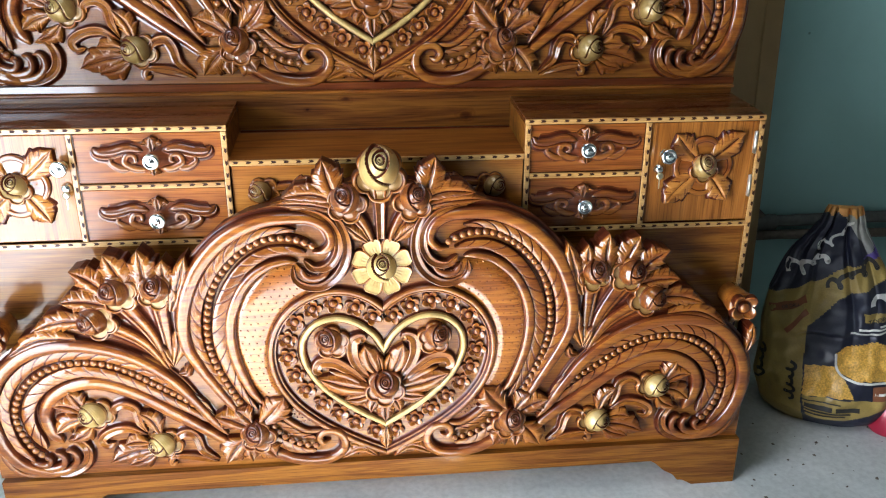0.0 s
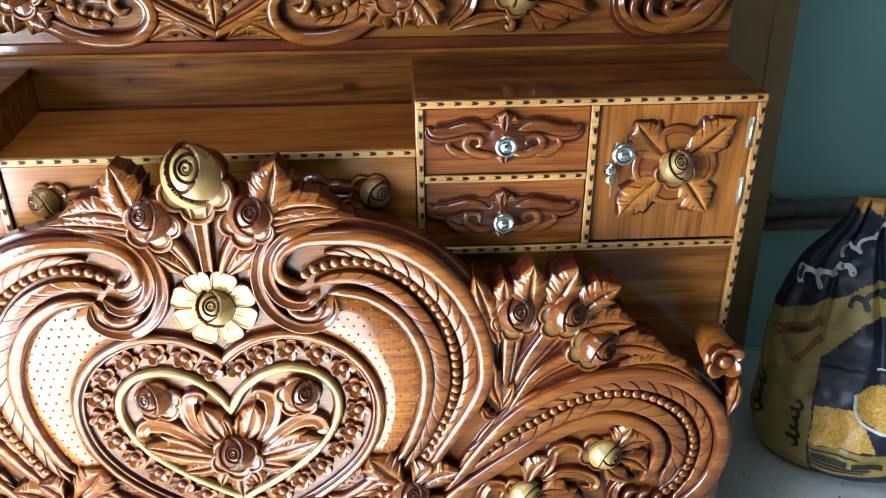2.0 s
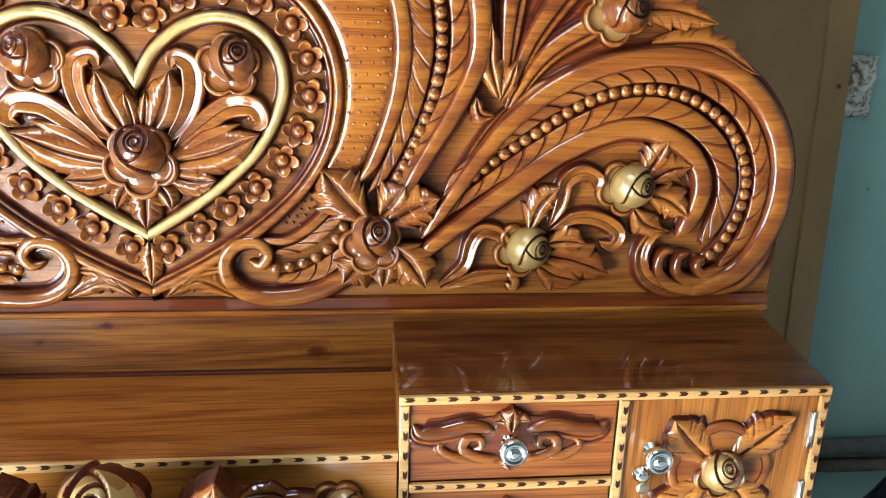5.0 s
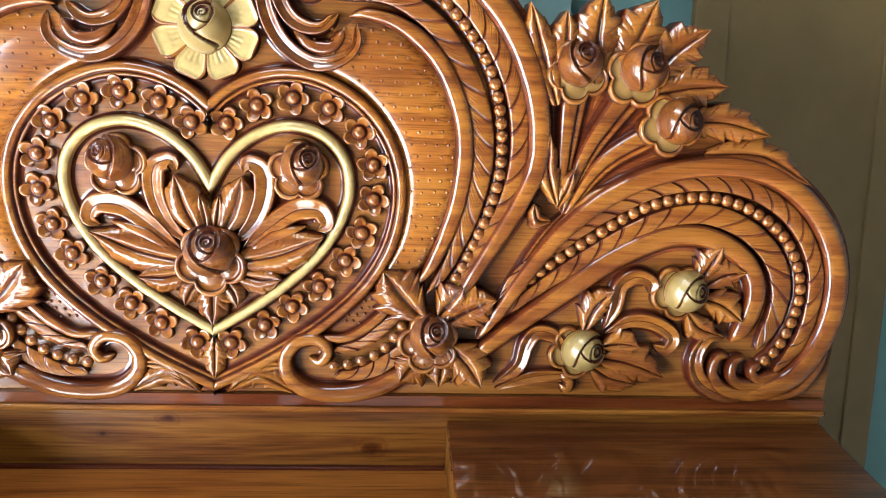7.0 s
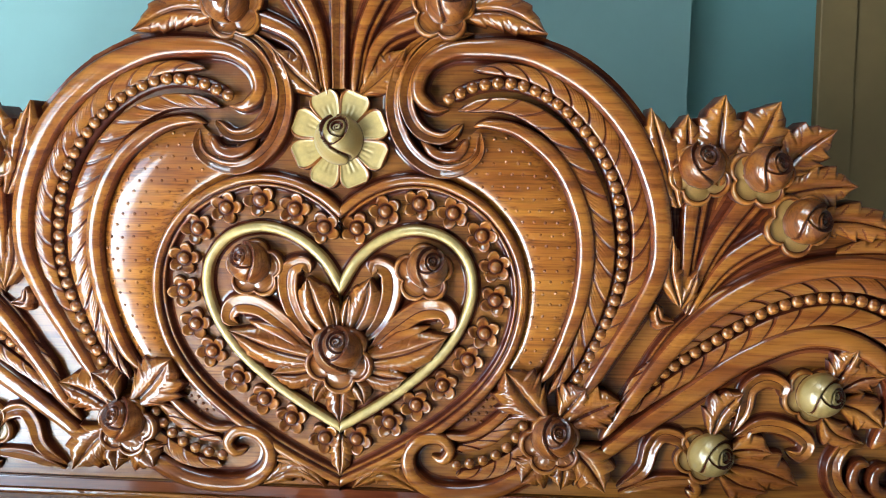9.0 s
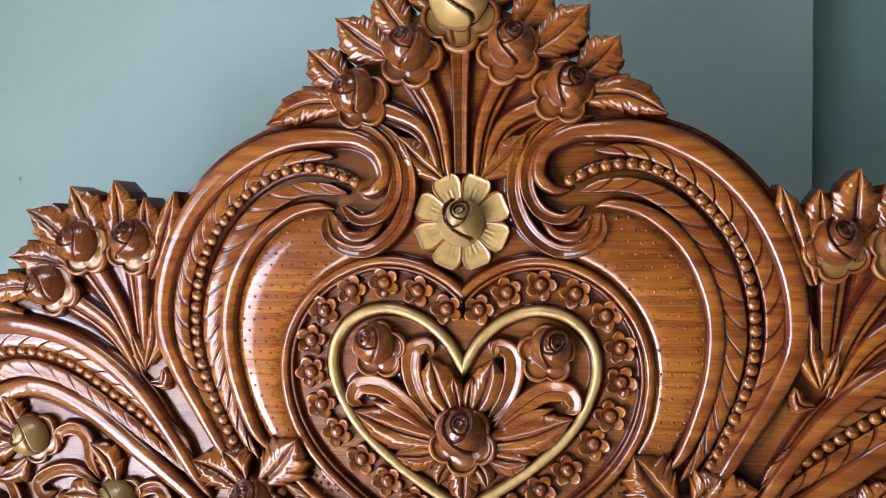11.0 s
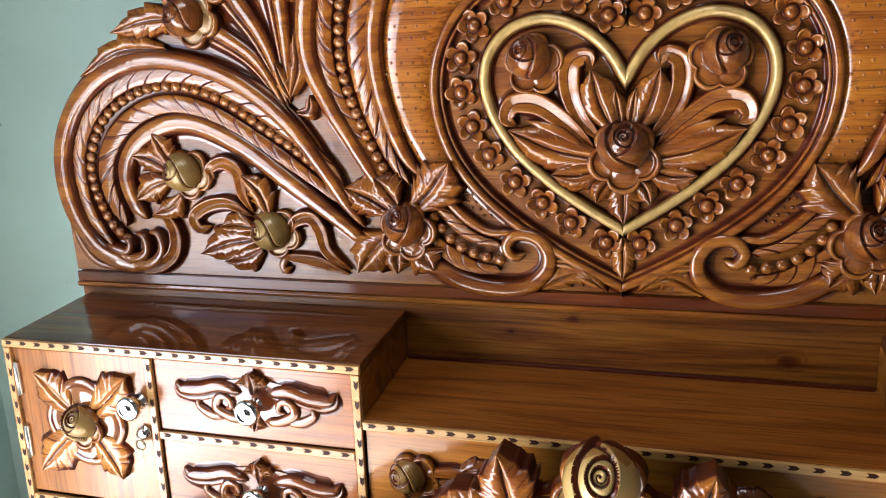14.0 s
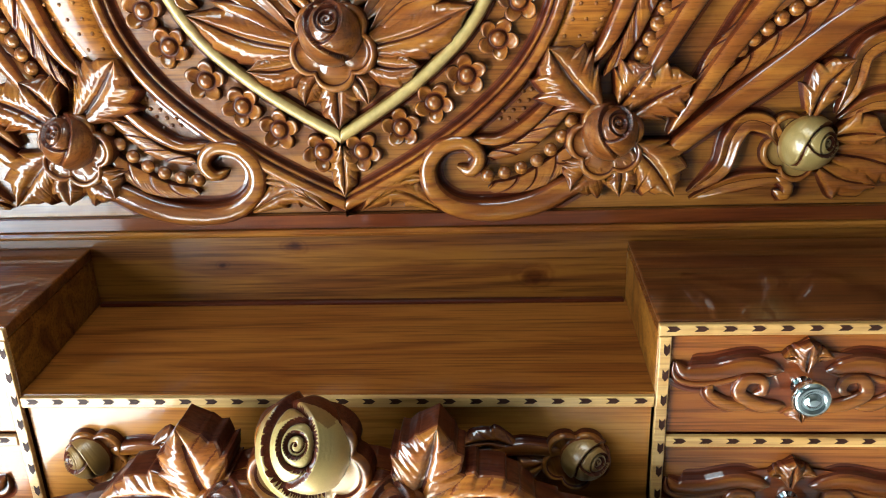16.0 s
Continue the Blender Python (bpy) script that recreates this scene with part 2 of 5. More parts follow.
def lathe_mesh(name, prof, m, n=24):
    """prof: (radius, height) pairs, turned about the local z axis."""
    v, f = [], []
    for r, h in prof:
        for k in range(n):
            a = 2 * math.pi * k / n
            v.append((r * math.cos(a), r * math.sin(a), h))
    for i in range(len(prof) - 1):
        for k in range(n):
            f.append((i * n + k, i * n + (k + 1) % n, (i + 1) * n + (k + 1) % n, (i + 1) * n + k))
    f.append(tuple(range(n - 1, -1, -1)))
    f.append(tuple((len(prof) - 1) * n + k for k in range(n)))
    return mesh_of(name, v, f, [m])


def spline(pts, n):
    """A Catmull-Rom curve through pts, as n points at even steps along it."""
    p = np.asarray(pts, float)
    p = np.vstack([2 * p[0] - p[1], p, 2 * p[-1] - p[-2]])
    out = []
    for i in range(1, len(p) - 2):
        d = [max(1e-6, np.linalg.norm(p[i + k] - p[i + k - 1]) ** 0.5) for k in (0, 1, 2)]
        t0, t1, t2, t3 = 0, d[0], d[0] + d[1], sum(d)
        t = np.linspace(t1, t2, 24)[:, None]
        a1 = (t1 - t) / (t1 - t0) * p[i - 1] + (t - t0) / (t1 - t0) * p[i]
        a2 = (t2 - t) / (t2 - t1) * p[i] + (t - t1) / (t2 - t1) * p[i + 1]
        a3 = (t3 - t) / (t3 - t2) * p[i + 1] + (t - t2) / (t3 - t2) * p[i + 2]
        b1 = (t2 - t) / (t2 - t0) * a1 + (t - t0) / (t2 - t0) * a2
        b2 = (t3 - t) / (t3 - t1) * a2 + (t - t1) / (t3 - t1) * a3
        out.append(((t2 - t) / (t2 - t1) * b1 + (t - t1) / (t2 - t1) * b2))
    q = np.vstack(out)
    s = np.concatenate([[0], np.cumsum(np.linalg.norm(np.diff(q, axis=0), axis=1))])
    e = np.linspace(0, s[-1], n)
    return np.stack([np.interp(e, s, q[:, 0]), np.interp(e, s, q[:, 1])], 1)


def length(pts):
    return float(np.linalg.norm(np.diff(spline(pts, 60), axis=0), axis=1).sum())


def frames_of(c):
    t = np.gradient(c, axis=0)
    t /= np.linalg.norm(t, axis=1)[:, None] + 1e-12
    return t, np.stack([-t[:, 1], t[:, 0]], 1)


def grid_faces(n, m):
    i, j = np.meshgrid(np.arange(n - 1), np.arange(m - 1), indexing="ij")
    a = (i * m + j).ravel()
    return np.stack([a, a + m, a + m + 1, a + 1], 1)


def relief(name, u, w, h, mats, idx=None, flip=False):
    """A carved skin from grids of board coordinates: u along, w up, h towards the viewer."""
    n, m = u.shape
    f = grid_faces(n, m)
    if flip:
        f = f[:, ::-1]
    v = np.stack([u.ravel(), -h.ravel(), w.ravel()], 1)
    return mesh_of(name, v, f, mats, idx)


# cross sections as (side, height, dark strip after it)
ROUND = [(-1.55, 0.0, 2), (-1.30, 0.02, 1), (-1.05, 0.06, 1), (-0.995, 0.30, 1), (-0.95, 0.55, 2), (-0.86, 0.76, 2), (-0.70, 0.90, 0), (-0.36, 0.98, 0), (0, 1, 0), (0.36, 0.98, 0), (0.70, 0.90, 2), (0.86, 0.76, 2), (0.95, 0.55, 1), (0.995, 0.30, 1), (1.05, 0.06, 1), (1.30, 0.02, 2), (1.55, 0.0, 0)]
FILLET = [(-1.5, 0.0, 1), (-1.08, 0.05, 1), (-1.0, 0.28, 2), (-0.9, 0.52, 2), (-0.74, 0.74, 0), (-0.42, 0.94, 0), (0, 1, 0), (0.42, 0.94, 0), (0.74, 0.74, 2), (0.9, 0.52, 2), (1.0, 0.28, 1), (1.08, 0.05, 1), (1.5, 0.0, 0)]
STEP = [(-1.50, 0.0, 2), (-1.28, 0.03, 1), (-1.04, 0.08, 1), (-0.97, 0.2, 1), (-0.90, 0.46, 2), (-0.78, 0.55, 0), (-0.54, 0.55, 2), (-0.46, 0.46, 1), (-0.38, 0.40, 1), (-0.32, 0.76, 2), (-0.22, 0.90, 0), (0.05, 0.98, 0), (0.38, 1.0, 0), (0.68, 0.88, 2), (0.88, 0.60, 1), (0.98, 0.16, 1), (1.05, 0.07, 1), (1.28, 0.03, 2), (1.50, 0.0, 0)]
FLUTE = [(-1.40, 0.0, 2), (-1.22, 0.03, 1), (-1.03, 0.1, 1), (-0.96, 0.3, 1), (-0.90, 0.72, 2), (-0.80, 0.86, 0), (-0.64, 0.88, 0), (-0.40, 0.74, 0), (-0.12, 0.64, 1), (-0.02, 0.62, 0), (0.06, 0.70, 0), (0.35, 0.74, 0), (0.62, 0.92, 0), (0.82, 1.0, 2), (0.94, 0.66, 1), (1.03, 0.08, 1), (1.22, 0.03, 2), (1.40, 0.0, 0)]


def varied(v, t):
    """A value along a curve: a number, or numbers spread evenly over its length."""
    if isinstance(v, (int, float)):
        return np.full(len(t), float(v))
    x = np.linspace(0, 1, len(v))
    return np.interp(t, x, v)


def ridge(name, pts, hw, height, prof=ROUND, mats=None, ends=(0.06, 0.06), lift=0.0, clamp=False, step=0.0045):
    n = max(8, int(length(pts) / step))
    c = spline(pts, n)
    t = np.linspace(0, 1, n)
    _, nor = frames_of(c)
    fade = np.ones(n)
    if ends[0]:
        fade *= np.sqrt(np.clip(t / ends[0], 0.02, 1))
    if ends[1]:
        fade *= np.sqrt(np.clip((1 - t) / ends[1], 0.02, 1))
    a, k = varied(hw, t) * fade, varied(height, t) * (0.45 + 0.55 * fade)
    s, e = np.array([p[0] for p in prof]), np.array([p[1] for p in prof])
    u = c[:, :1] + nor[:, :1] * s * a[:, None]
    w = c[:, 1:] + nor[:, 1:] * s * a[:, None]
    h = lift + 0.0004 + e * k[:, None]
    if clamp:
        u = np.maximum(u, 0.0)
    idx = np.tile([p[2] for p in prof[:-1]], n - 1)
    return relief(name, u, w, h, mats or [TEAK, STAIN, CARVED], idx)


def feather(name, pts, hw, height, spacing=0.035, slant=0.55, side=1, amp=0.0025, lift=0.0):
    """A band of overlapping barbs cut aslant, each with fine nicks."""
    total = length(pts)
    per = 22
    n, m = max(12, int(total / spacing * per)), 15
    c = spline(pts, 200)
    s = np.linspace(-1, 1, m)
    row = np.linspace(-0.08, 1.08, n)
    ph = np.floor(row * total / spacing * per + 0.5)[:, None] / per + np.zeros((1, m))
    t = np.clip(row[:, None] - side * slant * spacing / total * (s + 0.35 * s * s * side)[None, :], 0, 1)
    g = np.linspace(0, 1, 200)
    _, nor = frames_of(c)
    cx, cz, nx, nz = (np.interp(t, g, q) for q in (c[:, 0], c[:, 1], nor[:, 0], nor[:, 1]))
    a = np.interp(t, np.linspace(0, 1, len(hw)), hw) * np.sqrt(np.clip(np.minimum(t, 1 - t) / 0.05, 0.05, 1))
    f = ph - np.floor(ph)
    saw = np.where(f < 0.9, (f / 0.9) ** 0.55, 1 - (f - 0.9) / 0.1)
    h = lift + height * (0.68 + 0.32 * np.sqrt(np.clip(1 - s * s, 0, 1)))[None, :] + amp * (saw - 0.6)
    out = np.clip((side * s + 0.2) / 0.8, 0, 1)[None, :]
    h = h - 0.0007 * (np.abs(((f * 5.5) % 1.0) - 0.5) < 0.14) * out * (f > 0.16) * (f < 0.88)
    h[:, 0] = h[:, -1] = lift - 0.004
    u, w = cx + nx * s[None, :] * a, cz + nz * s[None, :] * a
    fc = f[:-1, :-1]
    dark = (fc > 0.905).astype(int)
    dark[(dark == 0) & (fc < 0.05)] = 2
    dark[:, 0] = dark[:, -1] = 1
    return relief(name, u, w, h, [TEAK, STAIN, CARVED], dark.ravel())


def leaf(name, pts, wide, height=0.014, teeth=5, base=-0.004, lift=0.0, mats=None, curl=0.006, notch=0.26, veins=1.0, edge=0.0):
    """A toothed leaf with a sunk midrib and side veins, curved along pts, with sides down to base."""
    n, m = 84, 25
    teeth = max(2, round(teeth * 0.75))
    c = spline(pts, n)
    t = np.linspace(0, 1, n)
    tan, nor = frames_of(c)
    s = np.linspace(-1, 1, m)
    env = np.interp(t, [0, 0.12, 0.3, 0.5, 0.7, 0.86, 1.0], [0.45, 0.72, 1.0, 1.02, 0.80, 0.46, 0.02])
    ft = t * (teeth + 0.25)
    f = ft - np.floor(ft)
    cut = np.where(f < 0.87, (f / 0.87) ** 1.1, (1 - f) / 0.13)
    tooth = 1.02 - notch + notch * cut
    last = teeth / (teeth + 0.25) - 0.10
    tooth = np.where(t > last, 0.92 - 0.4 * notch, tooth)
    a = wide * 1.22 * env * tooth
    sweep = (np.abs(s) ** 1.4 * 0.62)[None, :] * (a * (1 - t) ** 0.7)[:, None]
    u = c[:, :1] + nor[:, :1] * s * a[:, None] + tan[:, :1] * sweep
    w = c[:, 1:] + nor[:, 1:] * s * a[:, None] + tan[:, 1:] * sweep
    vein = ft[:, None] - 0.42 * np.abs(s)[None, :] - 0.08
    fv = vein - np.floor(vein)
    h = lift + height * (0.76 + 0.24 * np.sin(math.pi * np.clip(np.abs(s), 0, 1) ** 0.8))[None, :] * np.ones((n, 1))
    h -= 0.0034 * np.exp(-(s / 0.09) ** 2)[None, :]
    gut = np.exp(-((np.minimum(fv, 1 - fv)) / 0.10) ** 2) * np.clip((np.abs(s) - 0.12) / 0.3, 0, 1)[None, :]
    h -= 0.0008 * veins * gut
    nick = np.exp(-(np.sin(math.pi * 3 * vein) / 0.24) ** 2) * np.clip(1 - (np.abs(np.abs(s) - 0.55) / 0.30) ** 4, 0, 1)[None, :]
    h -= 0.0004 * nick
    h += curl * (t ** 2)[:, None] - 0.005 * np.abs(s)[None, :] ** 2
    flat = base > -0.01
    out = a * (0.08 if flat else 0.0) + (0.0012 + edge if flat else 0.0)
    ou = [c[:, :1] + nor[:, :1] * q * (a + out)[:, None] + tan[:, :1] * sweep[:, :1] for q in (-1, 1)]
    ow = [c[:, 1:] + nor[:, 1:] * q * (a + out)[:, None] + tan[:, 1:] * sweep[:, :1] for q in (-1, 1)]
    uu, ww = np.hstack([ou[0], u, ou[1]]), np.hstack([ow[0], w, ow[1]])
    bb = np.full((n, 1), base)
    hh = np.hstack([bb, h, bb])
    uu[-1], ww[-1] = uu[-1, 1:-1].mean(), ww[-1, 1:-1].mean()
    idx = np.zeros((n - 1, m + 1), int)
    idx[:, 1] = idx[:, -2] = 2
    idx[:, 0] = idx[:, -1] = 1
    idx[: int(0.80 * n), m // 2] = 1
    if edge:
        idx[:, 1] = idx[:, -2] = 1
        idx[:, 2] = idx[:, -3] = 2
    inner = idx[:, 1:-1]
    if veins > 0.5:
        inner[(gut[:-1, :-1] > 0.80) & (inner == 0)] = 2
    return relief(name, uu, ww, hh, mats or [TEAK, STAIN, CARVED], idx.ravel())


def bud_mesh(name, mats):
    """A rosebud of unit radius: a coiled heart near the top and broad petals that wrap round it and cross below."""
    n, m = 76, 113
    ph, th = np.linspace(0.01, 0.66, n) * math.pi, np.linspace(0, 2 * math.pi, m)
    P, T = np.meshgrid(ph, th, indexing="ij")
    x, z = np.sin(P) * np.cos(T), np.sin(P) * np.sin(T)
    d = np.hypot(x - 0.02, z - 0.14)
    coil = d / 0.20 - np.arctan2(z - 0.14, x - 0.02) / (2 * math.pi)
    fc = coil - np.floor(coil)
    near = np.minimum(fc, 1 - fc)
    r = 0.80 - 0.05 * np.exp(-(near / 0.14) ** 2)
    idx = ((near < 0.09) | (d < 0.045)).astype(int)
    level = 0.82
    for cx, cz, R, rise in ((0.03, 0.14, 0.27, 0.032), (0.12, 0.13, 0.50, 0.045), (-0.30, 0.12, 0.78, 0.050), (0.34, 0.10, 1.0, 0.050)):
        e = np.hypot(x - cx, z - cz) - R
        level += rise
        line = 0.010 * np.exp(-(np.sin(math.pi * e / 0.085) / 0.25) ** 2) * (e > 0.05) * (e < 0.30) * (np.sin(3 * T + 9 * R) > 0.1)
        lip = level + 0.022 * np.exp(-(e / 0.08) ** 2) - line
        low = r - 0.07 * np.exp(-((e + 0.015) / 0.05) ** 2)
        q = np.clip((e + 0.012) / 0.024, 0, 1)
        r = low + (lip - low) * q
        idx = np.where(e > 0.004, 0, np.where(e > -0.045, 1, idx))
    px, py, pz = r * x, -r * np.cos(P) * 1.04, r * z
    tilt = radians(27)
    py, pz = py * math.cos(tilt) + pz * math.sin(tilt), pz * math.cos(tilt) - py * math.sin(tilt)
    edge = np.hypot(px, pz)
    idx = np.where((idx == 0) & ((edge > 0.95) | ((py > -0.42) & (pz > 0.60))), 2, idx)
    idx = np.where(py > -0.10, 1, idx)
    v = np.stack([px.ravel(), py.ravel(), pz.ravel()], 1)
    return mesh_of(name, v, grid_faces(n, m)[:, ::-1], mats, idx[:-1, :-1].ravel())


def rows_of(stops, n):
    """Evenly spread rows over a list of (place, height) stops that follow one another outwards."""
    p = np.array(stops, float)
    s = np.concatenate([[0], np.cumsum(np.hypot(np.diff(p[:, 0]), np.diff(p[:, 1])))])
    e = np.linspace(0, s[-1], n)
    return np.interp(e, s, p[:, 0]), np.interp(e, s, p[:, 1])


def floret_mesh(name, mats, lobes=5, n=26, m=81):
    """A small open flower of unit radius: five round lobes that rise to a soft rim, about a domed bead in a dark ring."""
    q, hh = rows_of([(0.0, 0.50), (0.16, 0.48), (0.29, 0.38), (0.36, 0.24), (0.40, 0.12), (0.46, 0.14), (0.62, 0.24), (0.80, 0.38), (0.90, 0.42), (0.97, 0.36), (1.0, 0.20), (1.03, -0.05)], n)
    th = np.linspace(0, 2 * math.pi, m)
    Q, T = np.meshgrid(q, th, indexing="ij")
    lob = np.abs(np.cos(lobes * T / 2)) ** 0.62
    far = np.clip((Q - 0.42) / 0.5, 0, 1)
    R = Q * (1 - far * 0.40 * (1 - lob) + 0.03 * far * np.cos(lobes * T + 1.0))
    H = hh[:, None] - 0.14 * far * (1 - lob) ** 2 + 0.05 * far * np.sin(lobes * T + 0.8)
    H[-1] = -0.05
    idx = np.zeros((n - 1, m - 1), int)
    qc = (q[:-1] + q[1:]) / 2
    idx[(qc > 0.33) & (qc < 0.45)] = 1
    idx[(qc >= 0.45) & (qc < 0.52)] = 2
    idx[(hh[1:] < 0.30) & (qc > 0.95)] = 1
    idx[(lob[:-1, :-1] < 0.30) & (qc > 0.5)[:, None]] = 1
    v = np.stack([(R * np.cos(T)).ravel(), -H.ravel(), (R * np.sin(T)).ravel()], 1)
    return mesh_of(name, v, grid_faces(n, m)[:, ::-1], mats, idx.ravel())


def calyx_mesh(name, mats, n=24, m=91, lobes=5):
    """Dished sepals of unit radius with a raised rim, one of them pointing down."""
    q, hh = rows_of([(0.0, 0.24), (0.45, 0.24), (0.70, 0.20), (0.80, 0.21), (0.85, 0.30), (0.91, 0.33), (0.96, 0.29), (1.0, 0.15), (1.02, -0.12)], n)
    th = np.linspace(0, 2 * math.pi, m)
    Q, T = np.meshgrid(q, th, indexing="ij")
    lob = np.abs(np.cos(lobes / 2 * (T + math.pi / 2))) ** 0.55
    R = Q * (0.72 + 0.28 * lob)
    H = hh[:, None] - 0.05 * (1 - lob) * Q
    idx = np.full((n - 1, m - 1), 2)
    qc = (q[:-1] + q[1:]) / 2
    idx[qc > 0.83] = 0
    idx[(qc > 0.80) & (qc < 0.84)] = 1
    idx[(qc > 0.98)] = 1
    v = np.stack([(R * np.cos(T)).ravel(), -H.ravel(), (R * np.sin(T)).ravel()], 1)
    return mesh_of(name, v, grid_faces(n, m)[:, ::-1], mats, idx.ravel())


def loft(name, inner, outer, height, mats):
    """A smooth swelling field between two curves."""
    n, m = 70, 15
    a, b = spline(inner, n)[:, None, :], spline(outer, n)[:, None, :]
    s = np.linspace(0, 1, m)[None, :, None]
    q = a + (b - a) * s
    h = height * (1 - (2 * s[..., 0] - 1) ** 4) * np.ones((n, 1))
    return relief(name, q[..., 0], q[..., 1], h, mats, None, True)


def slab(name, outline, h0, h1, mats, bevel=0.0):
    """A board cut to an outline, from depth h0 to its face h1."""
    bm = bmesh.new()
    vs = [bm.verts.new((u, -h0, w)) for u, w in outline]
    face = bm.faces.new(vs)
    r = bmesh.ops.extrude_face_region(bm, geom=[face])
    for g in r["geom"]:
        if isinstance(g, bmesh.types.BMVert):
            g.co.y = -h1
    bmesh.ops.recalc_face_normals(bm, faces=bm.faces[:])
    for q in bm.faces:
        q.material_index = 0 if abs(q.normal.y) > 0.5 else len(mats) - 1
    bmesh.ops.triangulate(bm, faces=[q for q in bm.faces if len(q.verts) > 4])
    me = bpy.data.meshes.new(name)
    bm.to_mesh(me)
    bm.free()
    for m in mats:
        me.materials.append(m)
    return me


# ---- setting ----
def structure(name, a, b, m, label, category):
    return tagged(piece(name, box_mesh(name, a, b, m, 0)), label, category, kind="structure")


structure("floor", (-1.75, -4.2, -0.12), (3.2, 0.8, 0.0), FLOOR, "worn grey cement floor with pale patches", "floor")
structure("wall_north", (-1.75, 0.36, 0.0), (0.555, 0.80, 2.8), WALL, "aqua painted plaster wall with small chips", "wall")
structure("wall_recess", (0.555, 0.47, 0.0), (3.2, 0.80, 2.8), WALL_RECESS, "teal painted plaster wall set back behind the corner", "wall")
structure("wall_east", (3.0, -4.0, 0.0), (3.2, 0.47, 2.8), DARK_WALL, "unseen dark grey side wall closing the room", "wall")
wall_w = empty("wall_west")
tagged(wall_w, "aqua painted plaster wall with an open doorway", "wall", kind="structure")
for a, b in (((-1.75, -4.0, 0.0), (-1.55, -2.12, 2.8)), ((-1.75, -1.02, 0.0), (-1.55, 0.36, 2.8)), ((-1.75, -2.12, 2.05), (-1.55, -1.02, 2.8))):
    piece("wall_section", box_mesh("wall_section", a, b, WALL, 0), wall_w)
structure("wall_south", (-1.75, -4.2, 0.0), (3.2, -4.0, 2.8), DARK_WALL, "unseen dark grey wall closing the room", "wall")


def ceiling_mesh(x0, x1, y0, y1):
    """A flat slab with a square opening through it."""
    xs, ys = (-1.75, x0, x1, 3.2), (-4.2, y0, y1, 0.8)
    bm = bmesh.new()
    for a, b in (((xs[0], ys[0]), (xs[3], ys[1])), ((xs[0], ys[2]), (xs[3], ys[3])), ((xs[0], ys[1]), (xs[1], ys[2])), ((xs[2], ys[1]), (xs[3], ys[2]))):
        bmesh.ops.create_cube(bm, size=1, matrix=Matrix.Translation(((a[0] + b[0]) / 2, (a[1] + b[1]) / 2, 2.875)) @ Matrix.Diagonal((b[0] - a[0], b[1] - a[1], 0.15, 1)))
    me = bpy.data.meshes.new("ceiling")
    bm.to_mesh(me)
    bm.free()
    me.materials.append(CEIL)
    return me


tagged(piece("ceiling", ceiling_mesh(-0.60, 0.20, -1.15, -0.45)), "plain dark grey ceiling with a square roof opening", "ceiling", kind="structure")
# unseen opaque sheet added to keep the sun out of the roof opening
structure("roof_sheet", (-0.68, -1.23, 2.953), (0.28, -0.37, 2.965), plain("milky_roof_sheet", (0.75, 0.78, 0.76), 0.4, 0, 0.05, 6, 0.05), "opaque sheet added over the opening to block the sun", "roof sheet")

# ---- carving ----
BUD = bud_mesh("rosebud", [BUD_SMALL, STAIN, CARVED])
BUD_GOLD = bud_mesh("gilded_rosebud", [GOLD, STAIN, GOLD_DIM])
BUD_DARKER_GOLD = bud_mesh("aged_gilded_rosebud", [GOLD_DARKER, STAIN, GOLD_DIM])
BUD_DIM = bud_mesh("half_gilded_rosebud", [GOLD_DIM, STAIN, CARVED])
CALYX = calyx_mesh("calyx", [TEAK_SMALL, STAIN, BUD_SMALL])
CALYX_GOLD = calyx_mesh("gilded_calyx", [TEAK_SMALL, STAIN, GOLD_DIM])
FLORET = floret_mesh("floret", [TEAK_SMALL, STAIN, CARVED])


def sphere_mesh(name, mats, n=8, m=14):
    ph, th = np.linspace(0.02, math.pi * 0.62, n), np.linspace(0, 2 * math.pi, m)
    P, T = np.meshgrid(ph, th, indexing="ij")
    v = np.stack([(np.sin(P) * np.cos(T)).ravel(), -np.cos(P).ravel(), (np.sin(P) * np.sin(T)).ravel()], 1)
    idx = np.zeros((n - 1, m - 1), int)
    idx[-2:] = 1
    return mesh_of(name, v, grid_faces(n, m)[:, ::-1], mats, idx.ravel())


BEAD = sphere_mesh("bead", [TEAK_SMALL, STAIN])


def petal_mesh():
    """One broad gilded petal from the flower's middle outwards along +z, round-ended, with a raised wooden rim and cut lines at its foot."""
    n, m = 26, 25
    t, s = np.linspace(0.0, 1, n), np.linspace(-1, 1, m)
    T, S = np.meshgrid(t, s, indexing="ij")
    w = 0.022 + 0.050 * T
    wide = w * 0.455 * np.sqrt(np.clip(1 - np.clip((T - 0.45) / 0.55, 0, 1) ** 2.2, 0.003, 1))
    u = S * wide
    rim = np.maximum(np.abs(S), np.clip((T - 0.45) / 0.55, 0, 1))
    h = 0.0085 + 0.0030 * T + 0.0020 * np.exp(-((rim - 0.86) / 0.09) ** 2) - 0.004 * np.clip((rim - 0.9) / 0.1, 0, 1) ** 2
    h -= 0.0012 * np.exp(-(np.sin(S * 8.5) / 0.35) ** 2) * (T < 0.55) * (T > 0.12) * (np.abs(S) < 0.7)
    h[-1], h[:, 0], h[:, -1] = -0.002, -0.002, -0.002
    rc = rim[:-1, :-1]
    idx = np.where(rc > 0.80, 2, 0)
    idx[-1], idx[:, 0], idx[:, -1] = 1, 1, 1
    return relief("petal", u, w, h, [GOLD, STAIN, TEAK], idx.ravel())


PETAL = petal_mesh()

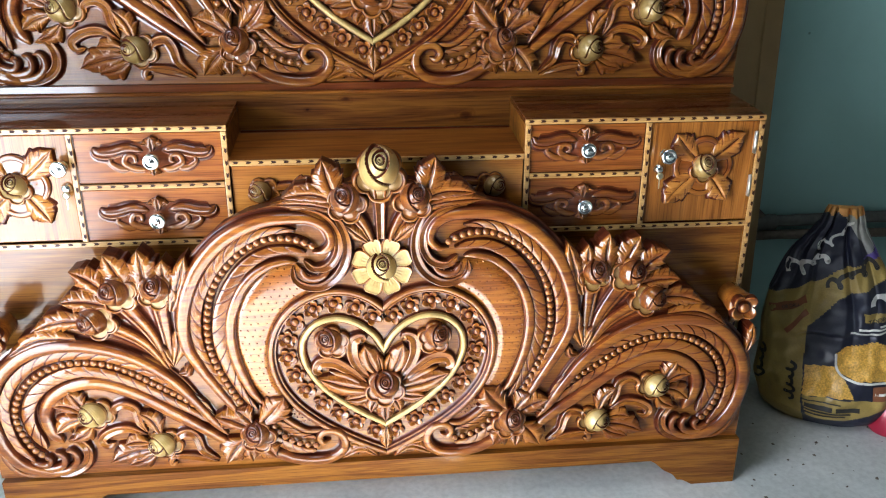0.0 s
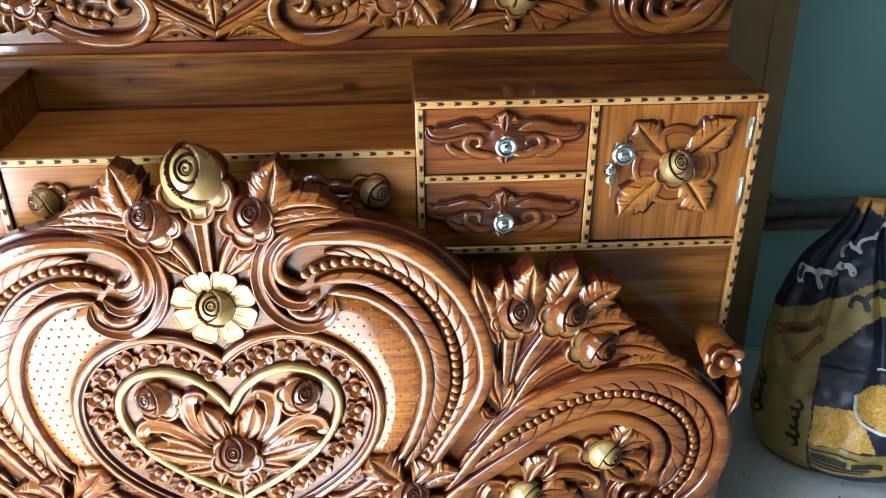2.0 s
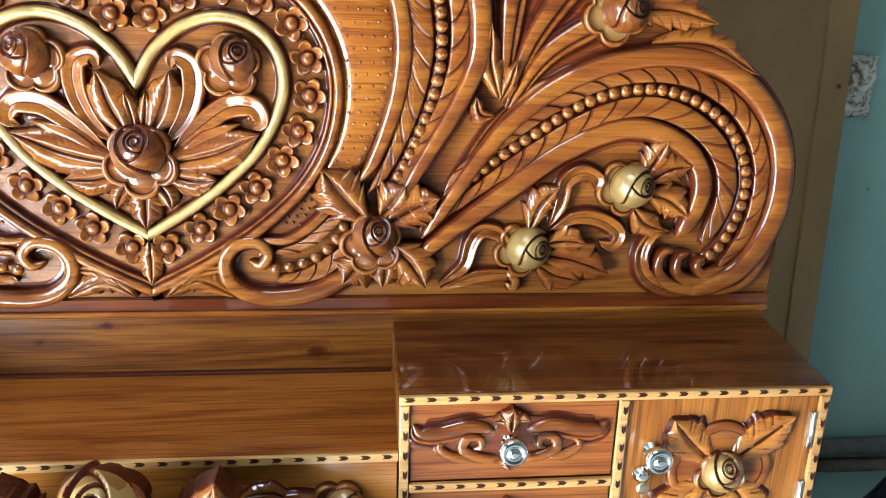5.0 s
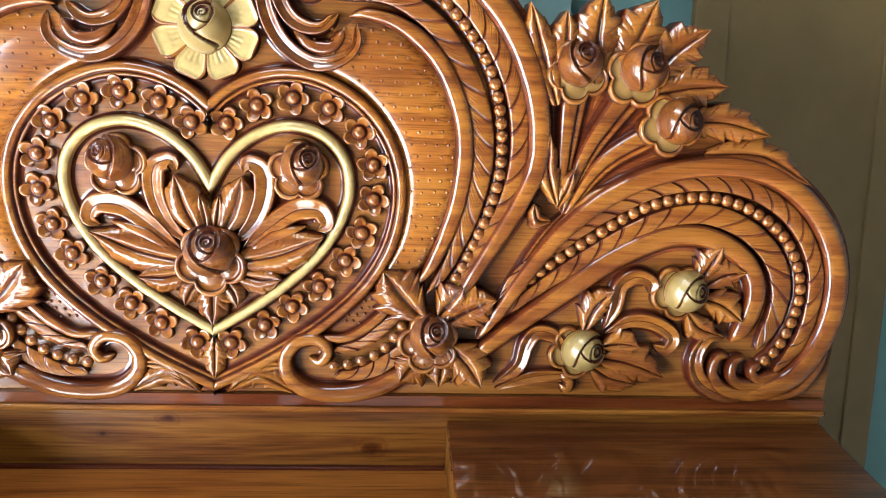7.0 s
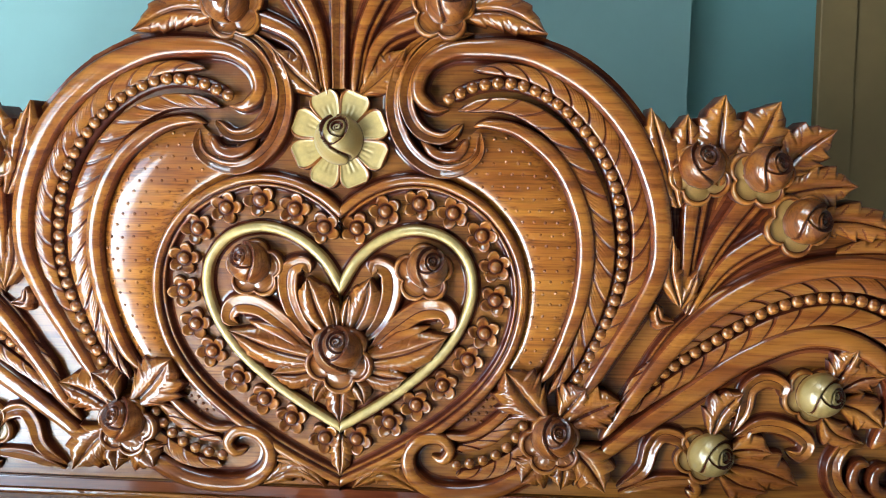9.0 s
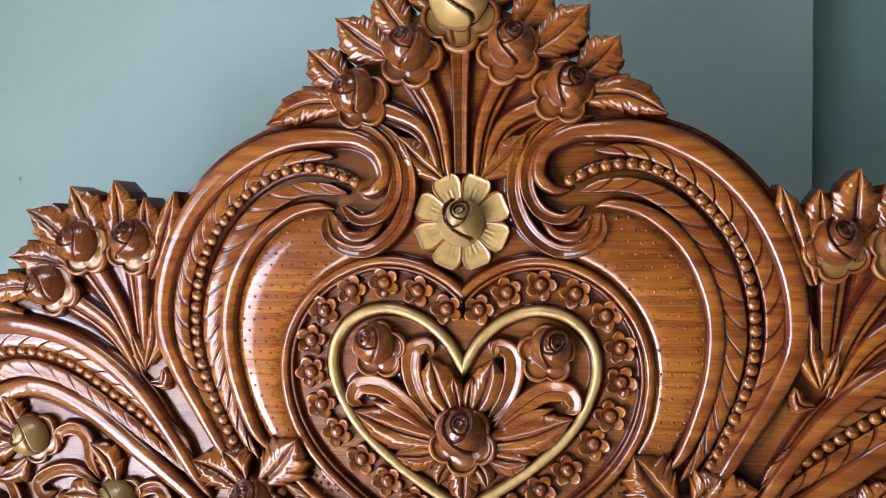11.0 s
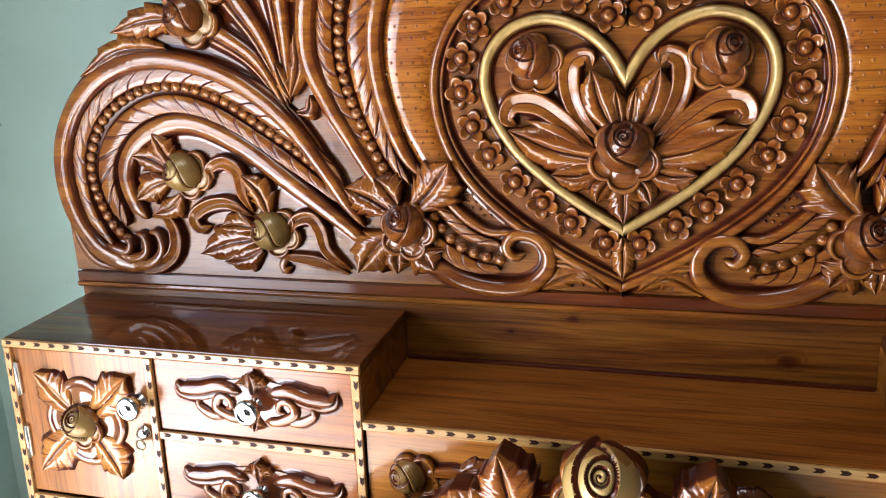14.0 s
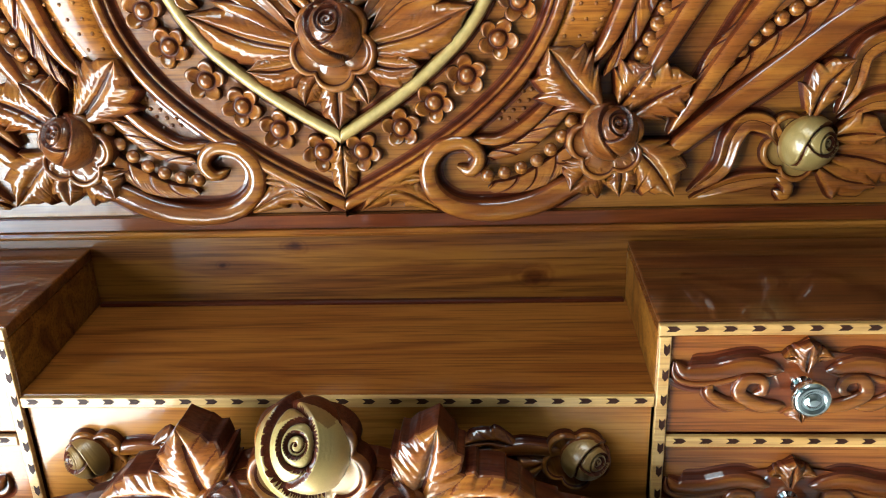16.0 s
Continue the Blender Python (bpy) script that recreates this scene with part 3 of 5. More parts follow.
# curves of the right half, from the tip of the gilded heart
HEART_OUT = [(-0.03, 0.285), (0.0, 0.310), (0.027, 0.333), (0.064, 0.352), (0.108, 0.359), (0.152, 0.351), (0.205, 0.320), (0.243, 0.269), (0.258, 0.208), (0.248, 0.136), (0.216, 0.075), (0.161, 0.019), (0.082, -0.036), (0.0, -0.080), (-0.02, -0.089)]
HEART_IN = [(-0.02, 0.178), (0.0, 0.207), (0.025, 0.247), (0.063, 0.278), (0.108, 0.291), (0.153, 0.279), (0.181, 0.248), (0.189, 0.206), (0.176, 0.159), (0.145, 0.110), (0.091, 0.060), (0.044, 0.027), (0.0, 0.0), (-0.02, -0.014)]
FLORETS = [(0.023, 0.292), (0.064, 0.317), (0.112, 0.328), (0.160, 0.316), (0.201, 0.285), (0.221, 0.241), (0.222, 0.193), (0.207, 0.145), (0.184, 0.105), (0.148, 0.066), (0.110, 0.036), (0.071, 0.008), (0.023, -0.019)]
TUBE = [(0.186, 0.436), (0.205, 0.440), (0.250, 0.430), (0.302, 0.390), (0.335, 0.328), (0.346, 0.268), (0.340, 0.202), (0.324, 0.146), (0.302, 0.097), (0.280, 0.070)]
BEADS = [(0.152, 0.474), (0.191, 0.491), (0.244, 0.494), (0.295, 0.472), (0.338, 0.433), (0.374, 0.380), (0.392, 0.318), (0.396, 0.243), (0.385, 0.188), (0.366, 0.138), (0.344, 0.090), (0.322, 0.055)]
RIM = [(0.152, 0.460), (0.130, 0.460), (0.110, 0.480), (0.118, 0.514), (0.150, 0.536), (0.195, 0.541), (0.262, 0.535), (0.338, 0.498), (0.398, 0.436), (0.434, 0.362), (0.447, 0.300), (0.445, 0.244), (0.422, 0.188), (0.390, 0.132), (0.358, 0.078), (0.330, 0.032)]
RIM_BAND = [(0.185, 0.512), (0.225, 0.514), (0.262, 0.507), (0.318, 0.478), (0.364, 0.432), (0.401, 0.370), (0.418, 0.310), (0.419, 0.246), (0.404, 0.188), (0.377, 0.134), (0.351, 0.084), (0.328, 0.045)]
TUBE_BAND = [(0.165, 0.459), (0.205, 0.466), (0.247, 0.462), (0.298, 0.432), (0.338, 0.380), (0.364, 0.318), (0.371, 0.252), (0.362, 0.194), (0.345, 0.142), (0.323, 0.093), (0.300, 0.062)]
RIM2 = [(0.375, -0.005), (0.401, 0.033), (0.445, 0.100), (0.493, 0.160), (0.565, 0.216), (0.642, 0.246), (0.724, 0.254), (0.793, 0.237), (0.850, 0.194), (0.886, 0.137), (0.898, 0.076), (0.888, 0.007), (0.850, -0.055), (0.790, -0.084), (0.755, -0.086)]
BEADS2 = [(0.388, 0.024), (0.404, 0.043), (0.454, 0.092), (0.531, 0.147), (0.607, 0.194), (0.686, 0.210), (0.752, 0.196), (0.812, 0.154), (0.843, 0.092), (0.842, 0.041), (0.817, -0.020), (0.792, -0.042)]
BAND2_OUT = [(0.400, 0.045), (0.428, 0.090), (0.475, 0.130), (0.548, 0.184), (0.625, 0.222), (0.705, 0.231), (0.772, 0.215), (0.829, 0.173), (0.862, 0.113), (0.867, 0.058), (0.853, -0.005), (0.820, -0.050)]
BAND2_IN = [(0.400, 0.025), (0.460, 0.072), (0.540, 0.128), (0.618, 0.172), (0.685, 0.186), (0.745, 0.170), (0.795, 0.130), (0.816, 0.085), (0.814, 0.038), (0.790, -0.015)]
TUBE2 = [(0.362, -0.042), (0.400, -0.008), (0.496, 0.066), (0.572, 0.121), (0.651, 0.154), (0.708, 0.149), (0.758, 0.119), (0.779, 0.080), (0.775, 0.038), (0.752, -0.004)]
VOLUTE = [(0.315, -0.048), (0.274, -0.060), (0.226, -0.084), (0.178, -0.093), (0.130, -0.087), (0.104, -0.064), (0.101, -0.036), (0.120, -0.013), (0.148, -0.011), (0.161, -0.029), (0.150, -0.044), (0.134, -0.038)]

RIDGES = [
    ("heart_border", HEART_OUT, 0.011, 0.020, STEP, None, (0, 0), True),
    ("gilded_heart", HEART_IN, 0.0080, 0.018, FILLET, [GOLD, STAIN, GOLD_DIM], (0, 0), True),
    ("tube", TUBE, [0.006, 0.012, 0.0135, 0.0135, 0.012, 0.008], 0.026, ROUND, None, (0.05, 0.1), False),
    ("rim", RIM, [0.009, 0.013, 0.018, 0.018, 0.016, 0.013, 0.009], 0.031, ROUND, None, (0.04, 0.08), False),
    ("wing_rim", RIM2, [0.010, 0.014, 0.016, 0.017, 0.018, 0.017], 0.029, ROUND, None, (0.05, 0.06), False),
    ("wing_tube", TUBE2, [0.010, 0.016, 0.017, 0.016, 0.013], 0.024, ROUND, None, (0.06, 0.04), False),
    ("volute", VOLUTE, [0.012, 0.015, 0.014, 0.012, 0.010, 0.007], 0.024, ROUND, None, (0.1, 0.05), False),
    ("scroll", [(0.172, 0.440), (0.148, 0.420), (0.115, 0.428), (0.095, 0.462), (0.100, 0.508), (0.130, 0.545), (0.185, 0.562)], [0.006, 0.011, 0.012, 0.010, 0.006], 0.026, FLUTE, None, (0.05, 0.2), False),
    ("scroll", [(0.196, 0.428), (0.194, 0.398), (0.170, 0.378), (0.136, 0.376), (0.100, 0.400), (0.079, 0.440), (0.076, 0.485), (0.095, 0.535), (0.140, 0.570)], [0.006, 0.011, 0.013, 0.010, 0.006], 0.024, FLUTE, None, (0.05, 0.2), False),
    ("scroll", [(0.180, 0.420), (0.166, 0.398), (0.138, 0.397), (0.114, 0.416)], [0.006, 0.010, 0.007], 0.022, ROUND, None, (0.1, 0.2), False),
    ("branch", [(0.515, 0.205), (0.470, 0.150), (0.430, 0.085), (0.390, 0.022)], [0.008, 0.011, 0.008], 0.018, STEP, None, (0.3, 0.2), False),
    ("branch", [(0.60, 0.232), (0.53, 0.205), (0.485, 0.165)], [0.006, 0.010, 0.006], 0.016, ROUND, None, (0.4, 0.3), False),
    ("stem", [(0.484, 0.185), (0.487, 0.260), (0.494, 0.350)], [0.005, 0.014, 0.021], 0.015, STEP, None, (0.1, 0), False),
    ("stem", [(0.487, 0.180), (0.520, 0.270), (0.572, 0.350)], [0.005, 0.015, 0.023], 0.015, STEP, None, (0.1, 0), False),
    ("stem", [(0.490, 0.176), (0.540, 0.250), (0.615, 0.300)], [0.005, 0.015, 0.019], 0.015, STEP, None, (0.1, 0), False),
    ("scroll", [(0.742, 0.002), (0.718, 0.004), (0.700, -0.026), (0.708, -0.062), (0.745, -0.086), (0.800, -0.088)], [0.006, 0.012, 0.013, 0.008], 0.022, FLUTE, None, (0.06, 0.2), False),
    ("scroll", [(0.752, -0.026), (0.734, -0.026), (0.727, -0.052), (0.748, -0.078), (0.80, -0.082), (0.85, -0.060)], [0.005, 0.010, 0.011, 0.006], 0.024, ROUND, None, (0.06, 0.2), False),
    ("scroll", [(0.776, -0.026), (0.758, -0.034), (0.758, -0.060), (0.785, -0.072), (0.84, -0.058), (0.872, -0.02)], [0.005, 0.010, 0.010, 0.005], 0.025, ROUND, None, (0.06, 0.2), False),
    ("scroll", [(0.800, -0.034), (0.786, -0.044), (0.795, -0.060), (0.835, -0.048)], [0.005, 0.009, 0.006], 0.025, ROUND, None, (0.1, 0.2), False),
    ("scroll", [(0.800, -0.093), (0.86, -0.080), (0.892, -0.030), (0.897, 0.02)], [0.004, 0.009, 0.005], 0.020, ROUND, None, (0.1, 0.3), False),
    ("edge_ridge", [(0.150, -0.006), (0.185, -0.008), (0.222, 0.014), (0.250, 0.045), (0.262, 0.066)], [0.005, 0.008, 0.006], 0.018, ROUND, None, (0.1, 0.2), False),
    # curled acanthus about the wing's roses
    ("acanthus_curl", [(0.560, 0.012), (0.574, 0.045), (0.580, 0.078), (0.602, 0.092), (0.626, 0.082), (0.624, 0.066)], [0.006, 0.012, 0.013, 0.008], 0.020, FLUTE, None, (0.2, 0.1), False),
    ("acanthus_curl", [(0.562, 0.006), (0.600, 0.026), (0.640, 0.020), (0.664, 0.000), (0.655, -0.017), (0.636, -0.012)], [0.006, 0.012, 0.012, 0.007], 0.020, FLUTE, None, (0.2, 0.1), False),
    ("acanthus_curl", [(0.505, -0.028), (0.488, 0.000), (0.462, 0.006), (0.448, -0.012), (0.438, -0.046), (0.402, -0.076)], [0.006, 0.012, 0.012, 0.010, 0.006], 0.019, FLUTE, None, (0.15, 0.2), False),
    ("acanthus_curl", [(0.520, -0.060), (0.490, -0.060), (0.450, -0.066), (0.405, -0.084)], [0.006, 0.011, 0.006], 0.017, FLUTE, None, (0.2, 0.3), False),
    ("acanthus_curl", [(0.500, -0.075), (0.512, -0.082), (0.515, -0.070), (0.500, -0.058)], [0.005, 0.008, 0.005], 0.016, ROUND, None, (0.2, 0.2), False),
    # inside the heart
    ("petal_scroll", [(0.030, 0.125), (0.060, 0.160), (0.074, 0.200), (0.070, 0.232), (0.050, 0.240), (0.045, 0.226)], [0.006, 0.014, 0.017, 0.010], 0.019, FLUTE, None, (0.15, 0.1), False),
    ("petal_scroll", [(0.040, 0.115), (0.080, 0.152), (0.120, 0.178), (0.150, 0.176), (0.158, 0.156), (0.146, 0.148)], [0.006, 0.015, 0.018, 0.010], 0.019, FLUTE, None, (0.15, 0.1), False),
    ("petal_scroll", [(0.045, 0.110), (0.090, 0.140), (0.130, 0.154)], [0.004, 0.010, 0.005], 0.020, ROUND, None, (0.2, 0.2), False),
]
LEAVES = [  # spine, half width, height, teeth, cut through to the back
    ([(0.468, 0.330), (0.446, 0.395), (0.424, 0.464)], 0.020, 0.020, 4, True),
    ([(0.482, 0.350), (0.478, 0.400), (0.474, 0.456)], 0.022, 0.016, 4, True),
    ([(0.520, 0.360), (0.518, 0.420), (0.521, 0.482)], 0.026, 0.020, 5, True),
    ([(0.556, 0.370), (0.572, 0.420), (0.594, 0.474)], 0.028, 0.018, 5, True),
    ([(0.595, 0.370), (0.628, 0.408), (0.668, 0.438)], 0.026, 0.020, 5, True),
    ([(0.602, 0.348), (0.650, 0.360), (0.702, 0.363)], 0.024, 0.018, 5, True),
    ([(0.640, 0.312), (0.705, 0.315), (0.770, 0.298)], 0.020, 0.020, 5, True),
    ([(0.680, 0.270), (0.765, 0.270), (0.836, 0.232)], 0.018, 0.018, 6, True),
    ([(0.476, 0.195), (0.462, 0.240), (0.461, 0.292)], 0.014, 0.020, 2, False),
    ([(0.478, 0.190), (0.490, 0.215), (0.497, 0.245)], 0.010, 0.018, 2, False),
    ([(0.470, 0.170), (0.452, 0.172), (0.444, 0.196)], 0.010, 0.018, 2, False),
    # about the wing's roses
    ([(0.690, 0.085), (0.706, 0.112), (0.718, 0.140)], 0.018, 0.018, 4, False),
    ([(0.700, 0.080), (0.730, 0.098), (0.758, 0.104)], 0.019, 0.018, 4, False),
    ([(0.700, 0.062), (0.732, 0.052), (0.760, 0.030)], 0.020, 0.018, 4, False),
    ([(0.680, 0.040), (0.700, 0.018), (0.728, 0.008)], 0.016, 0.018, 3, False),
    ([(0.530, 0.010), (0.544, 0.046), (0.568, 0.074)], 0.018, 0.018, 4, False),
    ([(0.558, -0.012), (0.585, -0.008), (0.612, -0.010)], 0.018, 0.020, 3, False),
    ([(0.555, -0.030), (0.600, -0.038), (0.650, -0.056)], 0.024, 0.020, 4, False),
    ([(0.545, -0.045), (0.575, -0.062), (0.610, -0.068)], 0.018, 0.018, 3, False),
    # about the rose at the foot of the great scroll
    ([(0.296, 0.024), (0.266, 0.055), (0.238, 0.096)], 0.025, 0.026, 4, False),
    ([(0.318, 0.030), (0.334, 0.052), (0.350, 0.074)], 0.019, 0.026, 3, False),
    ([(0.326, 0.018), (0.360, 0.040), (0.398, 0.058)], 0.022, 0.026, 4, False),
    ([(0.332, -0.014), (0.358, -0.038), (0.382, -0.074)], 0.022, 0.026, 4, False),
    ([(0.298, -0.024), (0.284, -0.046), (0.264, -0.066)], 0.020, 0.024, 3, False),
    ([(0.318, -0.028), (0.324, -0.050), (0.320, -0.074)], 0.015, 0.024, 3, False),
    ([(0.110, -0.088), (0.060, -0.066), (0.018, -0.088)], 0.014, 0.016, 4, False),
    ([(0.098, -0.050), (0.072, -0.052), (0.040, -0.072)], 0.010, 0.015, 4, False),
    # inside the heart
    ([(0.016, 0.140), (0.034, 0.178), (0.045, 0.222)], 0.020, 0.018, 3, False),
    ([(0.006, 0.145), (0.010, 0.170), (0.014, 0.196)], 0.009, 0.014, 2, False),
    ([(0.030, 0.100), (0.094, 0.114), (0.156, 0.142)], 0.021, 0.019, 5, False),
    ([(0.028, 0.088), (0.062, 0.078), (0.097, 0.079)], 0.017, 0.016, 4, False),
    ([(0.016, 0.075), (0.030, 0.056), (0.036, 0.038)], 0.012, 0.014, 3, False),
]
CROWN_HEAD = dict(
    stems=[([(0.020, 0.475), (0.034, 0.560), (0.070, 0.635)], [0.007, 0.013, 0.020]), ([(0.034, 0.485), (0.062, 0.550), (0.140, 0.585)], [0.007, 0.016, 0.021])],
    leaves=[([(0.030, 0.478), (0.062, 0.505), (0.093, 0.540)], 0.020, 0.016, 4, False), ([(0.095, 0.650), (0.135, 0.675), (0.180, 0.712)], 0.028, 0.018, 5, True),
            ([(0.075, 0.680), (0.100, 0.712), (0.122, 0.748)], 0.026, 0.016, 4, True), ([(0.160, 0.612), (0.188, 0.635), (0.221, 0.668)], 0.026, 0.018, 5, True),
            ([(0.160, 0.588), (0.225, 0.590), (0.284, 0.560)], 0.022, 0.018, 5, True), ([(0.040, 0.715), (0.056, 0.745), (0.066, 0.785)], 0.020, 0.016, 4, True)],
    roses=[(0.073, 0.664, 0.034), (0.151, 0.602, 0.033)], top=(0.735, 0.044), stem=0.70, curl=0.004)
CROWN_FOOT = dict(
    stems=[([(0.018, 0.475), (0.036, 0.515), (0.070, 0.565)], [0.007, 0.014, 0.018])],
    leaves=[([(0.092, 0.572), (0.108, 0.615), (0.122, 0.668)], 0.030, 0.020, 5, True), ([(0.098, 0.580), (0.150, 0.592), (0.212, 0.586)], 0.022, 0.018, 5, True),
            ([(0.090, 0.555), (0.150, 0.568), (0.236, 0.572)], 0.016, 0.018, 5, True), ([(0.030, 0.478), (0.054, 0.498), (0.078, 0.522)], 0.014, 0.014, 3, False)],
    roses=[(0.076, 0.582, 0.034)], top=(0.652, 0.045), stem=0.61, curl=-0.008)
BACK = -0.034

SHARED = []
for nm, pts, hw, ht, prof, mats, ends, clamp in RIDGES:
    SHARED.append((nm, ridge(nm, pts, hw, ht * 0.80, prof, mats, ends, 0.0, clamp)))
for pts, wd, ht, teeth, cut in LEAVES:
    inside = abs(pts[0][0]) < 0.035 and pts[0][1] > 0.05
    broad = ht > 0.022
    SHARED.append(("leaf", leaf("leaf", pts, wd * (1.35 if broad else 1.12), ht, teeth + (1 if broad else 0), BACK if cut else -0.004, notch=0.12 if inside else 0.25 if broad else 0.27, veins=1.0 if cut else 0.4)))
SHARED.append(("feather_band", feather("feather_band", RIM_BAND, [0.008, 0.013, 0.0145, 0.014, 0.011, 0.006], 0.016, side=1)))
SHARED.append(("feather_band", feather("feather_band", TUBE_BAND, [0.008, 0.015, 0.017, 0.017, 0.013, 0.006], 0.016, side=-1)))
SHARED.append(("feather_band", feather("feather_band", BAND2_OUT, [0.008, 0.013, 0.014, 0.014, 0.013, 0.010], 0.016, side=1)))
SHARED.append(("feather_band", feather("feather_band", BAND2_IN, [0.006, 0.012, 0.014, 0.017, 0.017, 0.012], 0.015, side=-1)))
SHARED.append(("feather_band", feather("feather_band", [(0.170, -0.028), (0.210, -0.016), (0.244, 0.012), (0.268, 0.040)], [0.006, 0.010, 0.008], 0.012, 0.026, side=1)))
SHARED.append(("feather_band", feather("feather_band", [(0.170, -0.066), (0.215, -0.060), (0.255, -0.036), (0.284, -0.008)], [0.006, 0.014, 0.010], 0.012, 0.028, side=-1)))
FIELD_IN = [(0.120, 0.366), (0.160, 0.357), (0.210, 0.326), (0.248, 0.272), (0.263, 0.208), (0.254, 0.136), (0.232, 0.092)]
FIELD_OUT = [(0.196, 0.437), (0.228, 0.432), (0.272, 0.412), (0.312, 0.366), (0.336, 0.310), (0.342, 0.250), (0.334, 0.196), (0.316, 0.140), (0.290, 0.090)]
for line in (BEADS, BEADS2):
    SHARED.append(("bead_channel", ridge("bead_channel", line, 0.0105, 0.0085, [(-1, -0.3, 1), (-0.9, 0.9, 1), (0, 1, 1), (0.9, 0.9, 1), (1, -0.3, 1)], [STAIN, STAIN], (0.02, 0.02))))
SHARED.append(("dotted_field", loft("dotted_field", FIELD_IN, FIELD_OUT, 0.012, [FIELD])))


def stipple():
    """Punched pin-heads on the smooth fields."""
    lo, hi = spline(FIELD_IN, 60), spline(FIELD_OUT, 60)
    mid, wid = (lo + hi) / 2, np.linalg.norm(hi - lo, axis=1) / 2 * 0.72
    low = spline([(0.190, 0.020), (0.222, 0.048), (0.240, 0.082)], 30)
    v, f, rng = [], [], random.Random(5)

    def pin(x, z, y, r):
        k = len(v)
        for a in range(6):
            v.append((x + r * math.cos(a * math.pi / 3), -y, z + r * math.sin(a * math.pi / 3)))
        for a in range(6):
            v.append((x + 0.55 * r * math.cos(a * math.pi / 3), -(y + r * 0.9), z + 0.55 * r * math.sin(a * math.pi / 3)))
        for a in range(6):
            f.append((k + a, k + (a + 1) % 6, k + 6 + (a + 1) % 6, k + 6 + a))
        f.append(tuple(k + 6 + a for a in range(6)))

    for line, ww, gap, top in ((mid, wid, 0.0165, 0.0120), (low, np.full(30, 0.016), 0.011, 0.0005)):
        x0, x1, z0, z1 = line[:, 0].min() - 0.05, line[:, 0].max() + 0.05, line[:, 1].min() - 0.05, line[:, 1].max() + 0.05
        for i in range(int((z1 - z0) / gap)):
            for j in range(int((x1 - x0) / gap)):
                x, z = x0 + (j + 0.5 * (i % 2)) * gap + rng.uniform(-0.0015, 0.0015), z0 + i * gap + rng.uniform(-0.0015, 0.0015)
                d = np.hypot(line[:, 0] - x, line[:, 1] - z)
                k = int(d.argmin())
                if d[k] < ww[k]:
                    s = d[k] / (ww[k] / 0.72)
                    pin(x, z, top * (1 - s ** 4) - 0.0006 if top > 0.002 else top, 0.0027)
    return mesh_of("stippling", v, f, [TEAK], smooth=True)


PINS = stipple()
MIRROR = Matrix.Diagonal((-1, 1, 1, 1))


def at(u, w, h=0.0, r=1.0, spin=0.0):
    return pose(u, -h, w, 0, spin, 0) @ Matrix.Diagonal((r, r, r, 1))


def rose(parent, u, w, r, kind="wood", lift=0.004, spin=0.0, k=Matrix.Identity(4)):
    """A bud in its calyx."""
    bud, cal = {"wood": (BUD, CALYX), "gold": (BUD_GOLD, CALYX_GOLD), "mixed": (BUD, CALYX_GOLD), "aged": (BUD_DARKER_GOLD, CALYX_GOLD), "dim": (BUD_DIM, CALYX)}[kind]
    a = radians(spin)
    off, big = (0.30, 1.30) if kind in ("gold", "aged") else (0.38, 1.40)
    c = piece("calyx", cal, parent, k @ at(u - off * r * math.sin(a), w - off * r * math.cos(a), max(0.0, 1.1 * lift - 0.004), r * big, spin), "scalloped gilded calyx" if kind in ("gold", "aged", "mixed") else "")
    piece("rosebud", bud, parent, k @ at(u, w, lift + 0.16 * r, r, spin), "gold-painted rosebud" if kind in ("gold", "aged") else "")
    return c


